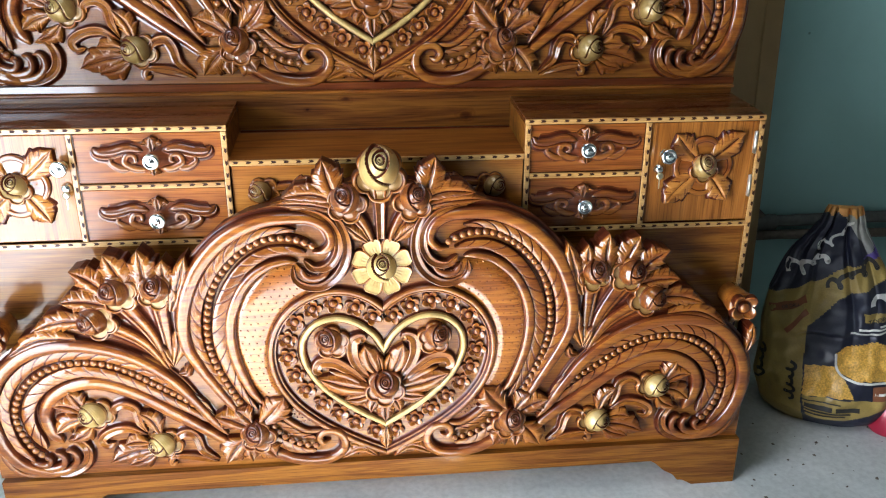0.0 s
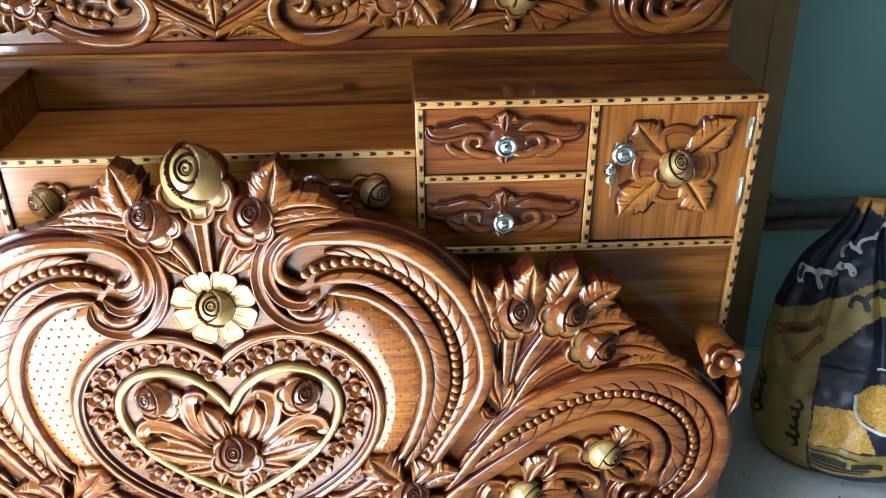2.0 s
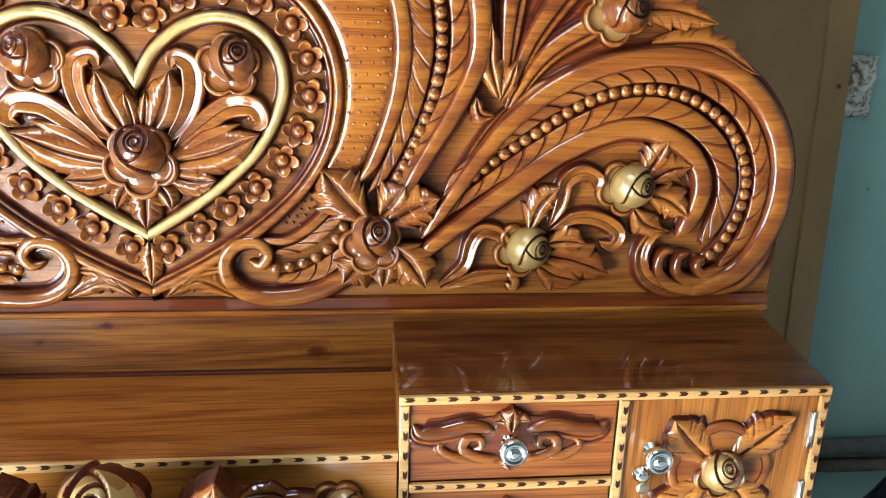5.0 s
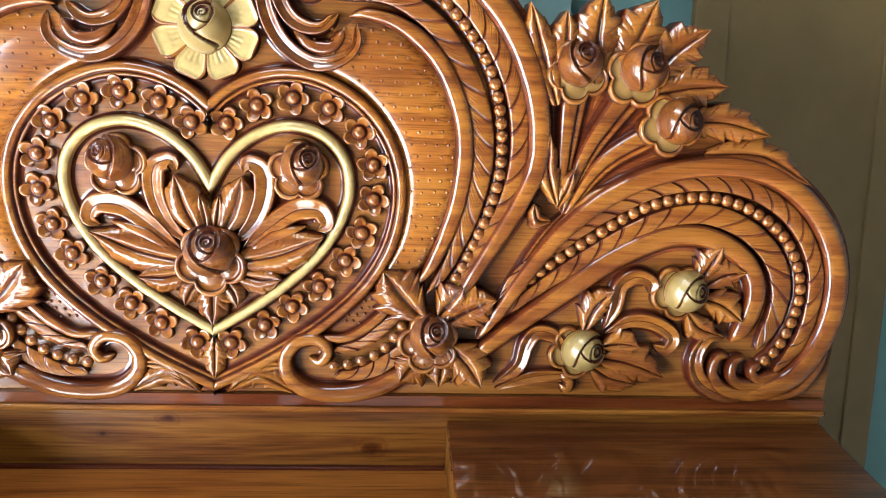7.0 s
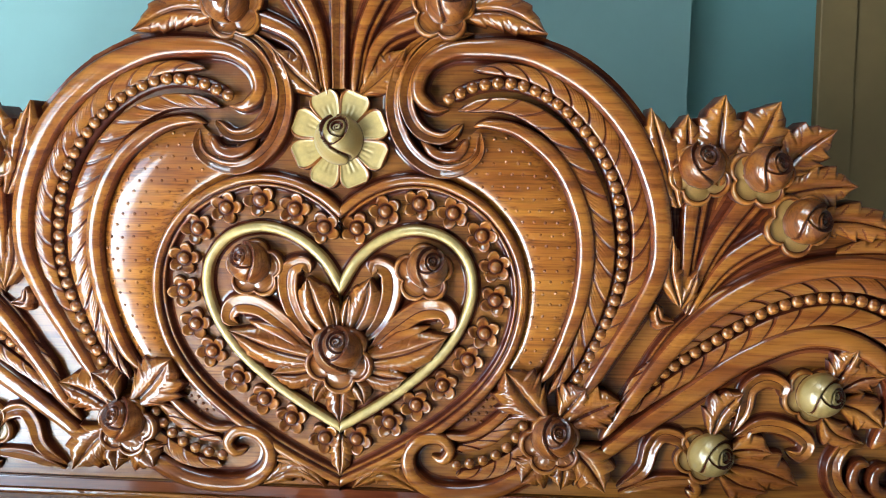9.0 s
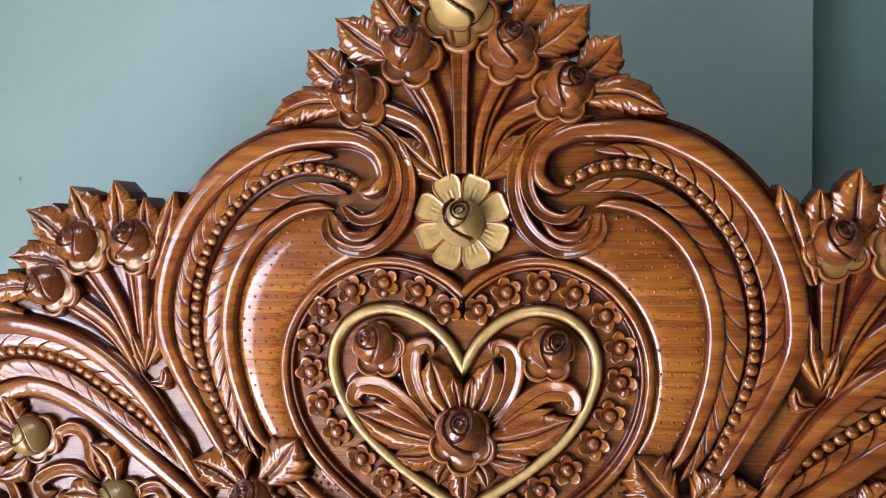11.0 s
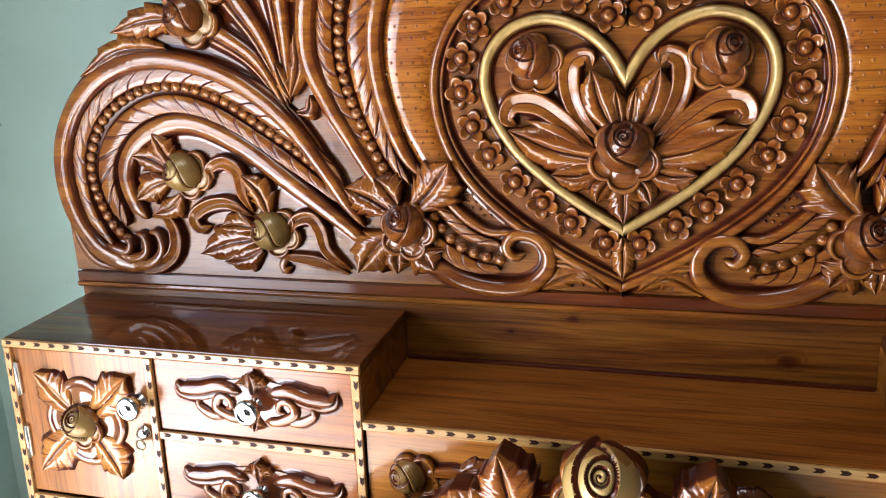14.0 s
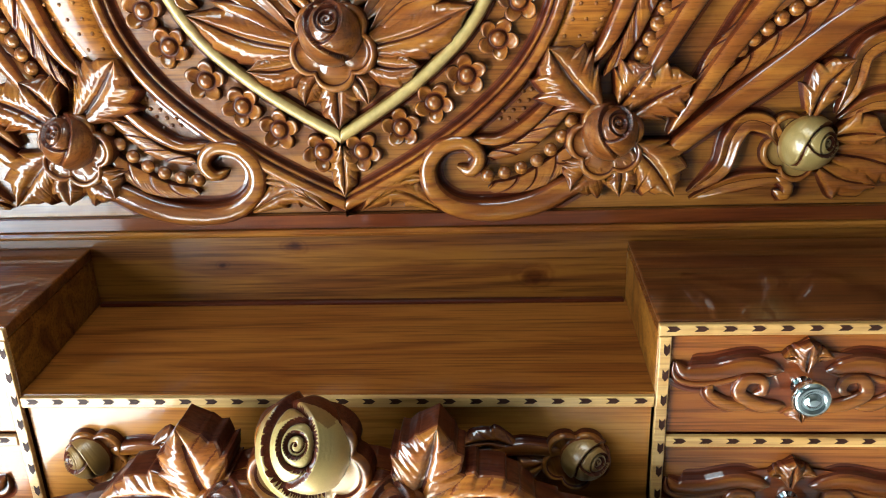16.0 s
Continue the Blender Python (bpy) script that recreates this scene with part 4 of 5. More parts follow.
def carving(parent, crown, outline, left=1.0, rise=0.0, wing="gold"):
    """All the relief of one board, both halves; the hand-carved left half is a little wider."""
    flip = Matrix.Diagonal((-left, 1, 1, 1))
    flip[2][0] = rise
    full = [(-u * left, w + (rise * u if w > -0.09 else 0)) for u, w in reversed(outline) if u > 0] + list(outline)
    piece("panel", slab("panel", full, BACK, 0.0, [TEAK_GROUND, STAIN]), parent, None, "flat sawn ground with dark stained edges")
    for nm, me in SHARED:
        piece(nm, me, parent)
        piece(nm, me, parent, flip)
    for m in (None, flip):
        tagged(piece("stippling", PINS, parent, m), kind="stuff")
    for side in (1, -1):
        k = flip if side < 0 else Matrix.Identity(4)
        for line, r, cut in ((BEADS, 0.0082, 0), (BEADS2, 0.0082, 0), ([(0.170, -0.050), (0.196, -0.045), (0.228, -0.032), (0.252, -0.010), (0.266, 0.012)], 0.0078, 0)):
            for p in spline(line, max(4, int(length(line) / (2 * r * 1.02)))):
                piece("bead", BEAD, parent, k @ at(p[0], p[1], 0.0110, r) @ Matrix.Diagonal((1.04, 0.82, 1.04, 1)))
        for i, (u, w) in enumerate(FLORETS):
            piece("floret", FLORET, parent, k @ at(u, w, 0.0, 0.0238, 37.0 * i))
        rose(parent, 0.126, 0.239, 0.031, "wood", 0.006, 35, k)
        rose(parent, 0.309, 0.001, 0.033, "wood", 0.016, 20, k)
        rose(parent, 0.676, 0.072, 0.033, wing, 0.004, 72, k)
        rose(parent, 0.531, -0.020, 0.033, wing, 0.004, 72, k)
        for u, w, r, turn in ((0.497, 0.388, 0.032, 8), (0.584, 0.383, 0.033, 45), (0.640, 0.314, 0.033, 72)):
            rose(parent, u, w, r, "mixed", 0.010, turn, k)
        for i, (u, w, r) in enumerate(crown["roses"]):
            rose(parent, u, w, r, "wood", 0.010, 18 + 27 * i, k)
        for i, (pts, hw) in enumerate(crown["stems"]):
            if side > 0:
                crown.setdefault("stem_mesh", []).append(ridge("stem", pts, hw, 0.016, STEP, None, (0.1, 0)))
            piece("stem", crown["stem_mesh"][i], parent, k)
        for i, (pts, wd, ht, teeth, cut) in enumerate(crown["leaves"]):
            if side > 0:
                crown.setdefault("leaf_mesh", []).append(leaf("leaf", pts, wd, ht, teeth, BACK if cut else -0.004, curl=crown["curl"] if cut else 0.006, notch=0.2))
            piece("leaf", crown["leaf_mesh"][i], parent, k)
    rose(parent, 0.0, 0.118, 0.037, "wood", 0.012, 0)
    piece("leaf", leaf("leaf", [(0.0, 0.080), (0.0, 0.045), (0.0, 0.010)], 0.022, 0.014, 3), parent)
    piece("leaf", leaf("leaf", [(0.0, -0.010), (0.0, -0.035), (0.0, -0.072)], 0.016, 0.010, 2), parent)
    piece("stem", ridge("stem", [(0.0, 0.486), (0.0, 0.56), (0.0, crown["stem"])], [0.010, 0.012, 0.018], 0.018, FLUTE, None, (0, 0)), parent)
    for i in range(8):
        piece("petal", PETAL, parent, at(0.0, 0.417, 0.0, 1.0, 22.5 + 45 * i), "gold-painted petal")
    piece("rosebud", BUD_GOLD if wing == "gold" else BUD_DARKER_GOLD, parent, at(0.0, 0.417, 0.010, 0.0355), "gold-painted rosebud")
    w, r = crown["top"]
    piece("calyx", CALYX_GOLD, parent, at(0.0, w - 0.022, 0.002, r * 1.38), "scalloped gilded calyx")
    piece("rosebud", BUD_GOLD, parent, at(0.0, w, 0.016, r) @ Matrix.Diagonal((1, 1.1, 1.14, 1)), "large gold-painted rosebud")


SIDE = [(0.916, 0.075), (0.908, 0.130), (0.886, 0.178), (0.852, 0.220), (0.806, 0.247), (0.752, 0.272), (0.690, 0.310), (0.670, 0.345), (0.640, 0.390), (0.590, 0.425), (0.530, 0.425), (0.480, 0.415), (0.450, 0.405), (0.432, 0.415), (0.428, 0.444), (0.402, 0.472), (0.343, 0.526), (0.285, 0.556)]
HEAD_LINE = [(0.0, -0.094), (0.910, -0.094)] + SIDE + [(0.215, 0.580), (0.165, 0.628), (0.110, 0.690), (0.050, 0.720), (0.0, 0.730)]
FOOT_LINE = [(0.0, -0.100), (0.912, -0.100), (0.914, 0.0)] + SIDE + [(0.200, 0.575), (0.120, 0.600), (0.060, 0.620), (0.0, 0.630)]

HEART_Z, FACE_Y = 1.114, 0.012
bed_head = empty("bed_headboard", pose(0, FACE_Y, HEART_Z))
tagged(bed_head, "tall carved teak headboard with hearts, roses and gilded flowers", "headboard")
carving(bed_head, CROWN_HEAD, HEAD_LINE, 1.037, 0.012, "aged")

# backboard below the carving, with its moulding
piece("backboard", box_mesh("backboard", (-0.936, -0.004, -1.114), (0.908, 0.034, -0.0945), BOARD, 0.002), bed_head, None, "plain figured teak plank with a knot")
# dark red band; the shade of the recess here is put into its colour
piece("rail", box_mesh("rail", (-0.940, -0.0075, -0.1125), (0.910, -0.0045, -0.0955), CARVED, 0.001), bed_head, None, "dark red strip under the carving")
piece("moulding", box_mesh("moulding", (-0.942, -0.0105, -0.1225), (0.912, -0.0045, -0.113), TEAK, 0.0042), bed_head, None, "narrow rounded bead")

# ---- drawers and cabinets of the headboard ----
YF, YB = -0.188, 0.006
ZT, ZR, ZB = 0.964, 0.884, 0.698


def sloped(me, z_mid, low, high):
    """Raises the back of a board: by low below z_mid, by high above it."""
    for v in me.vertices:
        q = (v.co.y - YF) / (YB - YF)
        v.co.z += q * (high if v.co.z > z_mid else low)
    return me


def inlay(parent, a, b, wide=0.012, vertical=False, y=YF, gap=0.027):
    """A pale strip with dark chips let into it, from a to b (x, z of its middle line)."""
    (x0, z0), (x1, z1) = a, b
    hw = wide / 2
    lo, hi = (x0 - hw, z0) if vertical else (x0, z0 - hw), (x1 + hw, z1) if vertical else (x1, z1 + hw)
    strip = piece("inlay_strip", box_mesh("inlay_strip", (lo[0], y - 0.005, lo[1]), (hi[0], y + 0.002, hi[1]), INLAY, 0.0012), parent, None, "pale inlay strip with dark chips")
    run = (z1 - z0) if vertical else (x1 - x0)
    n = max(2, int(run / gap))
    for i in range(n):
        d = (i + 0.5) * run / n
        m = pose(x0, y - 0.0056, z0 + d, 0, 90, 0) if vertical else pose(x0 + d, y - 0.0056, z0, 0, 0, 0)
        m = m @ pose(0, 0, 0.0015)
        piece("inlay_chip", CHIP_MESH, strip, m)
    return strip


def chip_mesh():
    o = [(-0.0034, 0.0), (-0.0068, 0.0029), (0.0026, 0.0029), (0.0068, 0.0), (0.0026, -0.0029), (-0.0068, -0.0029)]
    v = [(x, 0.0, z) for x, z in o] + [(x, 0.002, z) for x, z in o]
    f = [tuple(range(6))] + [(i, (i + 1) % 6, 6 + (i + 1) % 6, 6 + i) for i in range(6)]
    me = mesh_of("inlay_chip", v, f, [CHIP], smooth=False)
    return me


CHIP_MESH = chip_mesh()
KNOB = lathe_mesh("knob", [(0.0125, 0.0), (0.0125, 0.002), (0.0075, 0.004), (0.0070, 0.014), (0.0110, 0.017), (0.0175, 0.021), (0.0190, 0.027), (0.0175, 0.032), (0.0130, 0.0345), (0.0115, 0.0325), (0.0075, 0.0318), (0.0070, 0.0345), (0.003, 0.0355)], CHROME, 32)
FACE = pose(0, 0, 0, 90, 0, 0)


def wing_ornament():
    """Carved wings and scrolls round a drawer knob; local middle at the knob."""
    half = [
        ridge("wing", [(0.020, 0.018), (0.055, 0.022), (0.090, 0.014), (0.118, 0.016), (0.126, 0.028)], [0.008, 0.014, 0.015, 0.015, 0.010], 0.011, STEP, [BUDWOOD, STAIN, CARVED], (0.1, 0.12), 0.0, False, 0.003),
        ridge("scroll", [(0.014, -0.022), (0.040, -0.020), (0.062, -0.006), (0.055, 0.010), (0.040, 0.008), (0.038, -0.004), (0.048, -0.008)], [0.006, 0.008, 0.008, 0.006, 0.005], 0.010, ROUND, [BUDWOOD, STAIN, CARVED], (0.1, 0.1), 0.0, False, 0.003),
        ridge("scroll", [(0.050, -0.022), (0.075, -0.018), (0.092, -0.004), (0.086, 0.004)], [0.004, 0.008, 0.007, 0.004], 0.009, ROUND, [BUDWOOD, STAIN, CARVED], (0.1, 0.1), 0.0, False, 0.003),
        leaf("leaf", [(0.0, 0.022), (0.010, 0.034), (0.024, 0.036)], 0.008, 0.009, 2, mats=[BUDWOOD, STAIN, CARVED]),
    ]
    mid = [
        leaf("leaf", [(0.0, 0.018), (0.0, 0.036), (0.0, 0.052)], 0.014, 0.012, 2, mats=[BUDWOOD, STAIN, CARVED]),
        leaf("leaf", [(0.0, -0.016), (0.0, -0.026), (0.0, -0.036)], 0.014, 0.010, 2, mats=[BUDWOOD, STAIN, CARVED]),
    ]
    base = slab("backing", [(-0.126, 0.018), (-0.110, 0.008), (-0.090, 0.0), (-0.095, -0.012), (-0.070, -0.024), (-0.030, -0.026), (0.0, -0.038), (0.030, -0.026), (0.070, -0.024), (0.095, -0.012), (0.090, 0.0), (0.110, 0.008), (0.126, 0.018), (0.120, 0.024), (0.090, 0.026), (0.050, 0.034), (0.020, 0.038), (0.0, 0.054), (-0.020, 0.038), (-0.050, 0.034), (-0.090, 0.026), (-0.120, 0.024)], -0.001, 0.0035, [CARVED, STAIN])
    return half, mid, base


WING_HALF, WING_MID, WING_BASE = wing_ornament()


def drawer(x0, x1, z0, z1, kx, kz, label):
    d = empty("drawer", pose((x0 + x1) / 2, YF, z0))
    cx, cz = (x0 + x1) / 2, z0
    piece("front", box_mesh("front", (x0 - cx, 0.001, z0 - cz), (x1 - cx, 0.016, z1 - cz), FRONT, 0.0015), d)
    piece("tray", box_mesh("tray", (x0 - cx + 0.01, 0.0165, 0.006), (x1 - cx - 0.01, 0.160, z1 - cz - 0.02), PLANK, 0.001), d)
    o = empty("ornament")
    o.parent, o.matrix_basis = d, pose(kx - cx, 0.001, kz - cz)
    o["label"] = "carved winged scroll round the knob"
    piece("backing", WING_BASE, o)
    for me in WING_HALF:
        piece(me.name.split(".")[0], me, o)
        piece(me.name.split(".")[0], me, o, MIRROR)
    for me in WING_MID:
        piece("leaf", me, o)
    piece("knob", KNOB, d, pose(kx - cx, 0.0, kz - cz) @ FACE, "polished chrome knob")
    return tagged(d, label, "drawer", "headboard drawers")


ROSETTE_LEAF = [leaf("leaf", pts, 0.0285, 0.010, 4, notch=0.16, mats=[PANEL, STAIN, CARVED], edge=0.0022) for pts in (
    [(0.014, 0.014), (0.050, 0.044), (0.090, 0.082)], [(-0.014, 0.014), (-0.046, 0.044), (-0.074, 0.080)],
    [(-0.014, -0.014), (-0.050, -0.046), (-0.090, -0.088)], [(0.014, -0.014), (0.040, -0.048), (0.064, -0.084)])]
ROSETTE_LOBE = calyx_mesh("round_petals", [TEAK_SMALL, STAIN, TEAK_SMALL], lobes=4)


def cabinet_door(x0, x1, z0, z1, ox, oz, kx, kz, lx, lz, hx, key, label):
    d = empty("cabinet_door", pose((x0 + x1) / 2, YF, z0))
    cx, cz = (x0 + x1) / 2, z0
    piece("panel", box_mesh("panel", (x0 - cx, 0.001, z0 - cz), (x1 - cx, 0.016, z1 - cz), DOORWOOD, 0.0015), d)
    o = empty("rosette")
    o.parent, o.matrix_basis = d, pose(ox - cx, 0.001, oz - cz)
    o["label"] = "carved four-leaved rosette with a gilded bud"
    for me in ROSETTE_LEAF:
        piece("leaf", me, o)
    piece("round_petals", ROSETTE_LOBE, o, at(0, 0, 0.0, 0.073) @ Matrix.Diagonal((1, 0.32, 1, 1)))
    rose(o, 0.0, 0.004, 0.029, "aged", 0.007, 0)
    piece("knob", KNOB, d, pose(kx - cx, 0.0, kz - cz) @ FACE, "polished chrome knob")
    lock = piece("lock", lathe_mesh("lock", [(0.012, 0), (0.012, 0.004), (0.009, 0.006), (0.009, 0.011), (0.004, 0.012)], CHROME, 20), d, pose(lx - cx, 0.0, lz - cz) @ FACE, "small chrome cylinder lock")
    if key:
        piece("key", box_mesh("key", (-0.0012, -0.001, -0.045), (0.0012, 0.001, -0.012), BRASS, 0.0004), lock, FACE.inverted() @ pose(0.0, -0.014, 0.0), "thin key hanging from the lock")
        piece("key_bow", lathe_mesh("key_bow", [(0.0085, -0.001), (0.0085, 0.001), (0.003, 0.0011)], BRASS, 18), lock, FACE.inverted() @ pose(0.0, -0.0145, -0.014) @ FACE)
    for hz in (0.898, 0.792):
        hinge = piece("hinge", box_mesh("hinge", (-0.004, -0.004, -0.026), (0.004, 0.001, 0.026), STEEL, 0.001), d, pose(hx - cx, 0, hz - cz), "narrow steel hinge")
        piece("hinge_pin", lathe_mesh("hinge_pin", [(0.0028, -0.027), (0.0028, 0.027)], STEEL, 12), hinge, pose(0, -0.004, 0))
    return tagged(d, label, "cabinet door", "headboard cabinet doors")


chest = empty("headboard_cabinet", pose(0, 0, 0))
tagged(chest, "long teak headboard cabinet with inlaid edges and an open middle shelf", "cabinet")
for s, lab in ((1, "side"), (-1, "side")):
    x0, x1 = (0.336, 0.908) if s > 0 else (-0.924, -0.330)
    piece("top", sloped(box_mesh("top", (x0, YF + 0.001, ZT - 0.014), (x1, YB, ZT), TOP, 0.002), 0, 0, 0.015), chest, None, "dark glossy top board")
    xi = x0 if s > 0 else x1
    piece("inner_cheek", sloped(box_mesh("inner_cheek", (min(xi, xi + s * 0.016), YF + 0.001, ZR + 0.001), (max(xi, xi + s * 0.016), YB, ZT - 0.0145), PLANK, 0.001), 0.92, 0.019, 0.015), chest)
    xo = x1 if s > 0 else x0
    piece("outer_cheek", box_mesh("outer_cheek", (min(xo, xo - s * 0.016), YF + 0.001, 0.0), (max(xo, xo - s * 0.016), YB, ZT - 0.0145), PLANK, 0.001), chest)
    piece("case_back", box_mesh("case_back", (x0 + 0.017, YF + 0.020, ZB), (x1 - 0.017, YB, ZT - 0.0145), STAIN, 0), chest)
piece("shelf", sloped(box_mesh("shelf", (-0.346, YF + 0.001, ZR - 0.016), (0.352, YB, ZR), SHELF, 0.0015), 0, 0, 0.019), chest, None, "open figured teak shelf")
piece("shelf_bead", box_mesh("shelf_bead", (-0.328, -0.003, ZR + 0.0165), (0.334, 0.008, ZR + 0.0225), STAIN, 0.002), chest, None, "dark stained joint bead")
piece("middle_panel", box_mesh("middle_panel", (-0.329, YF + 0.003, 0.0), (0.335, YF + 0.018, ZR - 0.0165), PANEL, 0.001), chest)
for x0, x1 in ((-0.907, -0.330), (0.336, 0.891)):
    piece("lower_panel", box_mesh("lower_panel", (x0, YF + 0.003, 0.0), (x1, YF + 0.018, ZB - 0.006), PLANK, 0.001), chest)
# inlaid edges
inlay(chest, (-0.924, ZT - 0.0075), (-0.330, ZT - 0.0075))
inlay(chest, (0.336, ZT - 0.0075), (0.908, ZT - 0.0075))
inlay(chest, (-0.330, ZR - 0.0075), (0.336, ZR - 0.0075))
for x in (-0.337, 0.343):
    inlay(chest, (x, ZB - 0.004), (x, ZT - 0.0145), vertical=True)
for x in (-0.917, 0.901):
    inlay(chest, (x, 0.0), (x, ZT - 0.0145), vertical=True)
for x in (-0.664, 0.627):
    inlay(chest, (x, ZB + 0.004), (x, ZT - 0.0145), vertical=True)
inlay(chest, (-0.657, 0.829), (-0.344, 0.829))
inlay(chest, (0.350, 0.829), (0.620, 0.829))
inlay(chest, (-0.910, ZB - 0.003), (-0.344, ZB - 0.003))
inlay(chest, (0.350, ZB - 0.003), (0.894, ZB - 0.003))
drawer(0.3505, 0.6195, 0.837, 0.948, 0.480, 0.893, "teak drawer with carved wings and a chrome knob")
drawer(0.3505, 0.6195, 0.703, 0.821, 0.480, 0.757, "teak drawer with carved wings and a chrome knob")
drawer(-0.6565, -0.3445, 0.837, 0.948, -0.492, 0.891, "teak drawer with carved wings and a chrome knob")
drawer(-0.6565, -0.3445, 0.703, 0.821, -0.495, 0.754, "teak drawer with carved wings and a chrome knob")
cabinet_door(0.6345, 0.8935, 0.705, 0.948, 0.768, 0.842, 0.672, 0.874, 0.660, 0.838, 0.890, True, "small teak cabinet door with a carved rosette and key")
cabinet_door(-0.9095, -0.6715, 0.705, 0.948, -0.790, 0.836, -0.687, 0.879, -0.685, 0.829, -0.906, True, "small teak cabinet door with a carved rosette and key")
# carved sprays on the middle panel
for s in (1, -1):
    k = Matrix.Diagonal((s, 1, 1, 1))
    sp = empty("spray")
    sp.parent, sp.matrix_basis = chest, pose(0, YF + 0.003, 0.806) @ k
    sp["label"] = "carved rose spray lying along the panel"
    rose(sp, 0.268, 0.004, 0.027, "dim", 0.0, 70)
    piece("stem", ridge("stem", [(0.245, 0.010), (0.205, 0.014), (0.165, 0.010), (0.12, 0.012)], [0.007, 0.009, 0.006, 0.003], 0.010), sp)
    piece("leaf", leaf("leaf", [(0.232, 0.0), (0.205, -0.012), (0.170, -0.016)], 0.014, 0.010, 3), sp)
    piece("leaf", leaf("leaf", [(0.200, 0.014), (0.170, 0.024), (0.135, 0.022)], 0.012, 0.010, 3), sp)

# ---- footboard ----
FOOT_Z, FOOT_Y = 0.235, -0.272
foot = empty("bed_footboard", pose(0, FOOT_Y, FOOT_Z))
tagged(foot, "low carved teak footboard with hearts and gilded roses on a plinth", "footboard")
carving(foot, CROWN_FOOT, FOOT_LINE, 1.01, 0.0)
apron = [(-0.915, -0.235), (-0.800, -0.235), (-0.775, -0.220), (-0.760, -0.218), (-0.745, -0.200), (-0.720, -0.186), (-0.700, -0.166), (-0.680, -0.152), (0.680, -0.152), (0.700, -0.166), (0.720, -0.186), (0.745, -0.200), (0.760, -0.218), (0.775, -0.220), (0.800, -0.235), (0.915, -0.235), (0.915, -0.1005), (-0.915, -0.1005)]
piece("plinth", slab("plinth", apron, BACK - 0.004, 0.018, [PLANK]), foot, None, "plain teak plinth rail with shaped feet")
CURL = lathe_mesh("end_curl", [(0.030, -0.060), (0.031, -0.020), (0.034, 0.010), (0.033, 0.018), (0.026, 0.020)], TEAK, 28)
CURL_FLOWER = floret_mesh("curl_flower", [TEAK_SMALL, STAIN, CARVED], 4)
for s in (1, -1):
    c = piece("end_curl", CURL, foot, pose(0.862 * s, -0.012, 0.288) @ FACE, "rolled end knop with a four-petalled face")
    piece("curl_flower", CURL_FLOWER, c, FACE.inverted() @ at(0, 0, 0.017, 0.0365, 45))
    piece("leaf", leaf("leaf", [(0.895, 0.150), (0.905, 0.19), (0.900, 0.235)], 0.014, 0.018, 3, BACK), foot, Matrix.Diagonal((s, 1, 1, 1)))
# ---- brown door leaf behind the headboard ----
leafdoor = empty("door_leaf", pose(0.985, 0.255, 0.0, -3.6, 0, 0))
tagged(leafdoor, "tall brown laminated door leaf leaning on the wall", "door leaf")
piece("panel", box_mesh("panel", (-0.205, 0.006, 0.0), (0.205, 0.022, 2.2), LAMINATE, 0.001), leafdoor)
piece("stile", box_mesh("stile", (-0.206, 0.0, 0.0), (-0.142, 0.024, 2.201), LAMINATE, 0.003), leafdoor)
piece("stile", box_mesh("stile", (0.150, 0.0, 0.0), (0.206, 0.024, 2.201), LAMINATE, 0.003), leafdoor)
piece("nail", lathe_mesh("nail", [(0.004, 0), (0.003, 0.003), (0.001, 0.004)], plain("rusty_nail", (0.05, 0.03, 0.02), 0.6), 10), leafdoor, pose(0.186, 0.0, 1.30) @ FACE)

# ---- sack ----
NAVY = plain("navy_woven_print", (0.013, 0.014, 0.028), 0.42, 0, 0.25, 260, 0.35, 0.0006)
PURPLE = plain("purple_film", (0.10, 0.06, 0.26), 0.3, 0, 0.3, 60, 0.2, 0.001)
YELLOW = plain("yellow_woven_print", (0.30, 0.205, 0.055), 0.42, 0, 0.12, 260, 0.35, 0.0006)
GRAIN = plain("printed_pulse_heap", (0.55, 0.30, 0.05), 0.45, 0, 0.45, 190, 0.2, 0.0008)
PALE = plain("pale_print", (0.62, 0.60, 0.56), 0.45, 0, 0.1, 200, 0.2, 0.0005)
INK = plain("black_print", (0.02, 0.017, 0.015), 0.45, 0, 0.1, 200, 0.2, 0.0005)
LINER = plain("grey_liner", (0.30, 0.29, 0.26), 0.5, 0, 0.15, 40, 0.2, 0.001)
ORANGE = plain("orange_rim", (0.55, 0.24, 0.05), 0.5, 0, 0.2, 60, 0.2, 0.001)


SACK_H = 0.605


def sack_form(b):
    """Half width, half depth and sideways lean of the bag at height b in 0..1."""
    return (float(np.interp(b, [0, 0.04, 0.18, 0.42, 0.60, 0.78, 0.92, 1.0], [0.125, 0.165, 0.198, 0.196, 0.176, 0.118, 0.060, 0.044])),
            float(np.interp(b, [0, 0.08, 0.3, 0.6, 0.85, 1.0], [0.085, 0.125, 0.130, 0.100, 0.050, 0.020])),
            float(np.interp(b, [0, 0.3, 0.5, 0.78, 1.0], [0.0, 0.0, -0.008, -0.022, -0.020])))


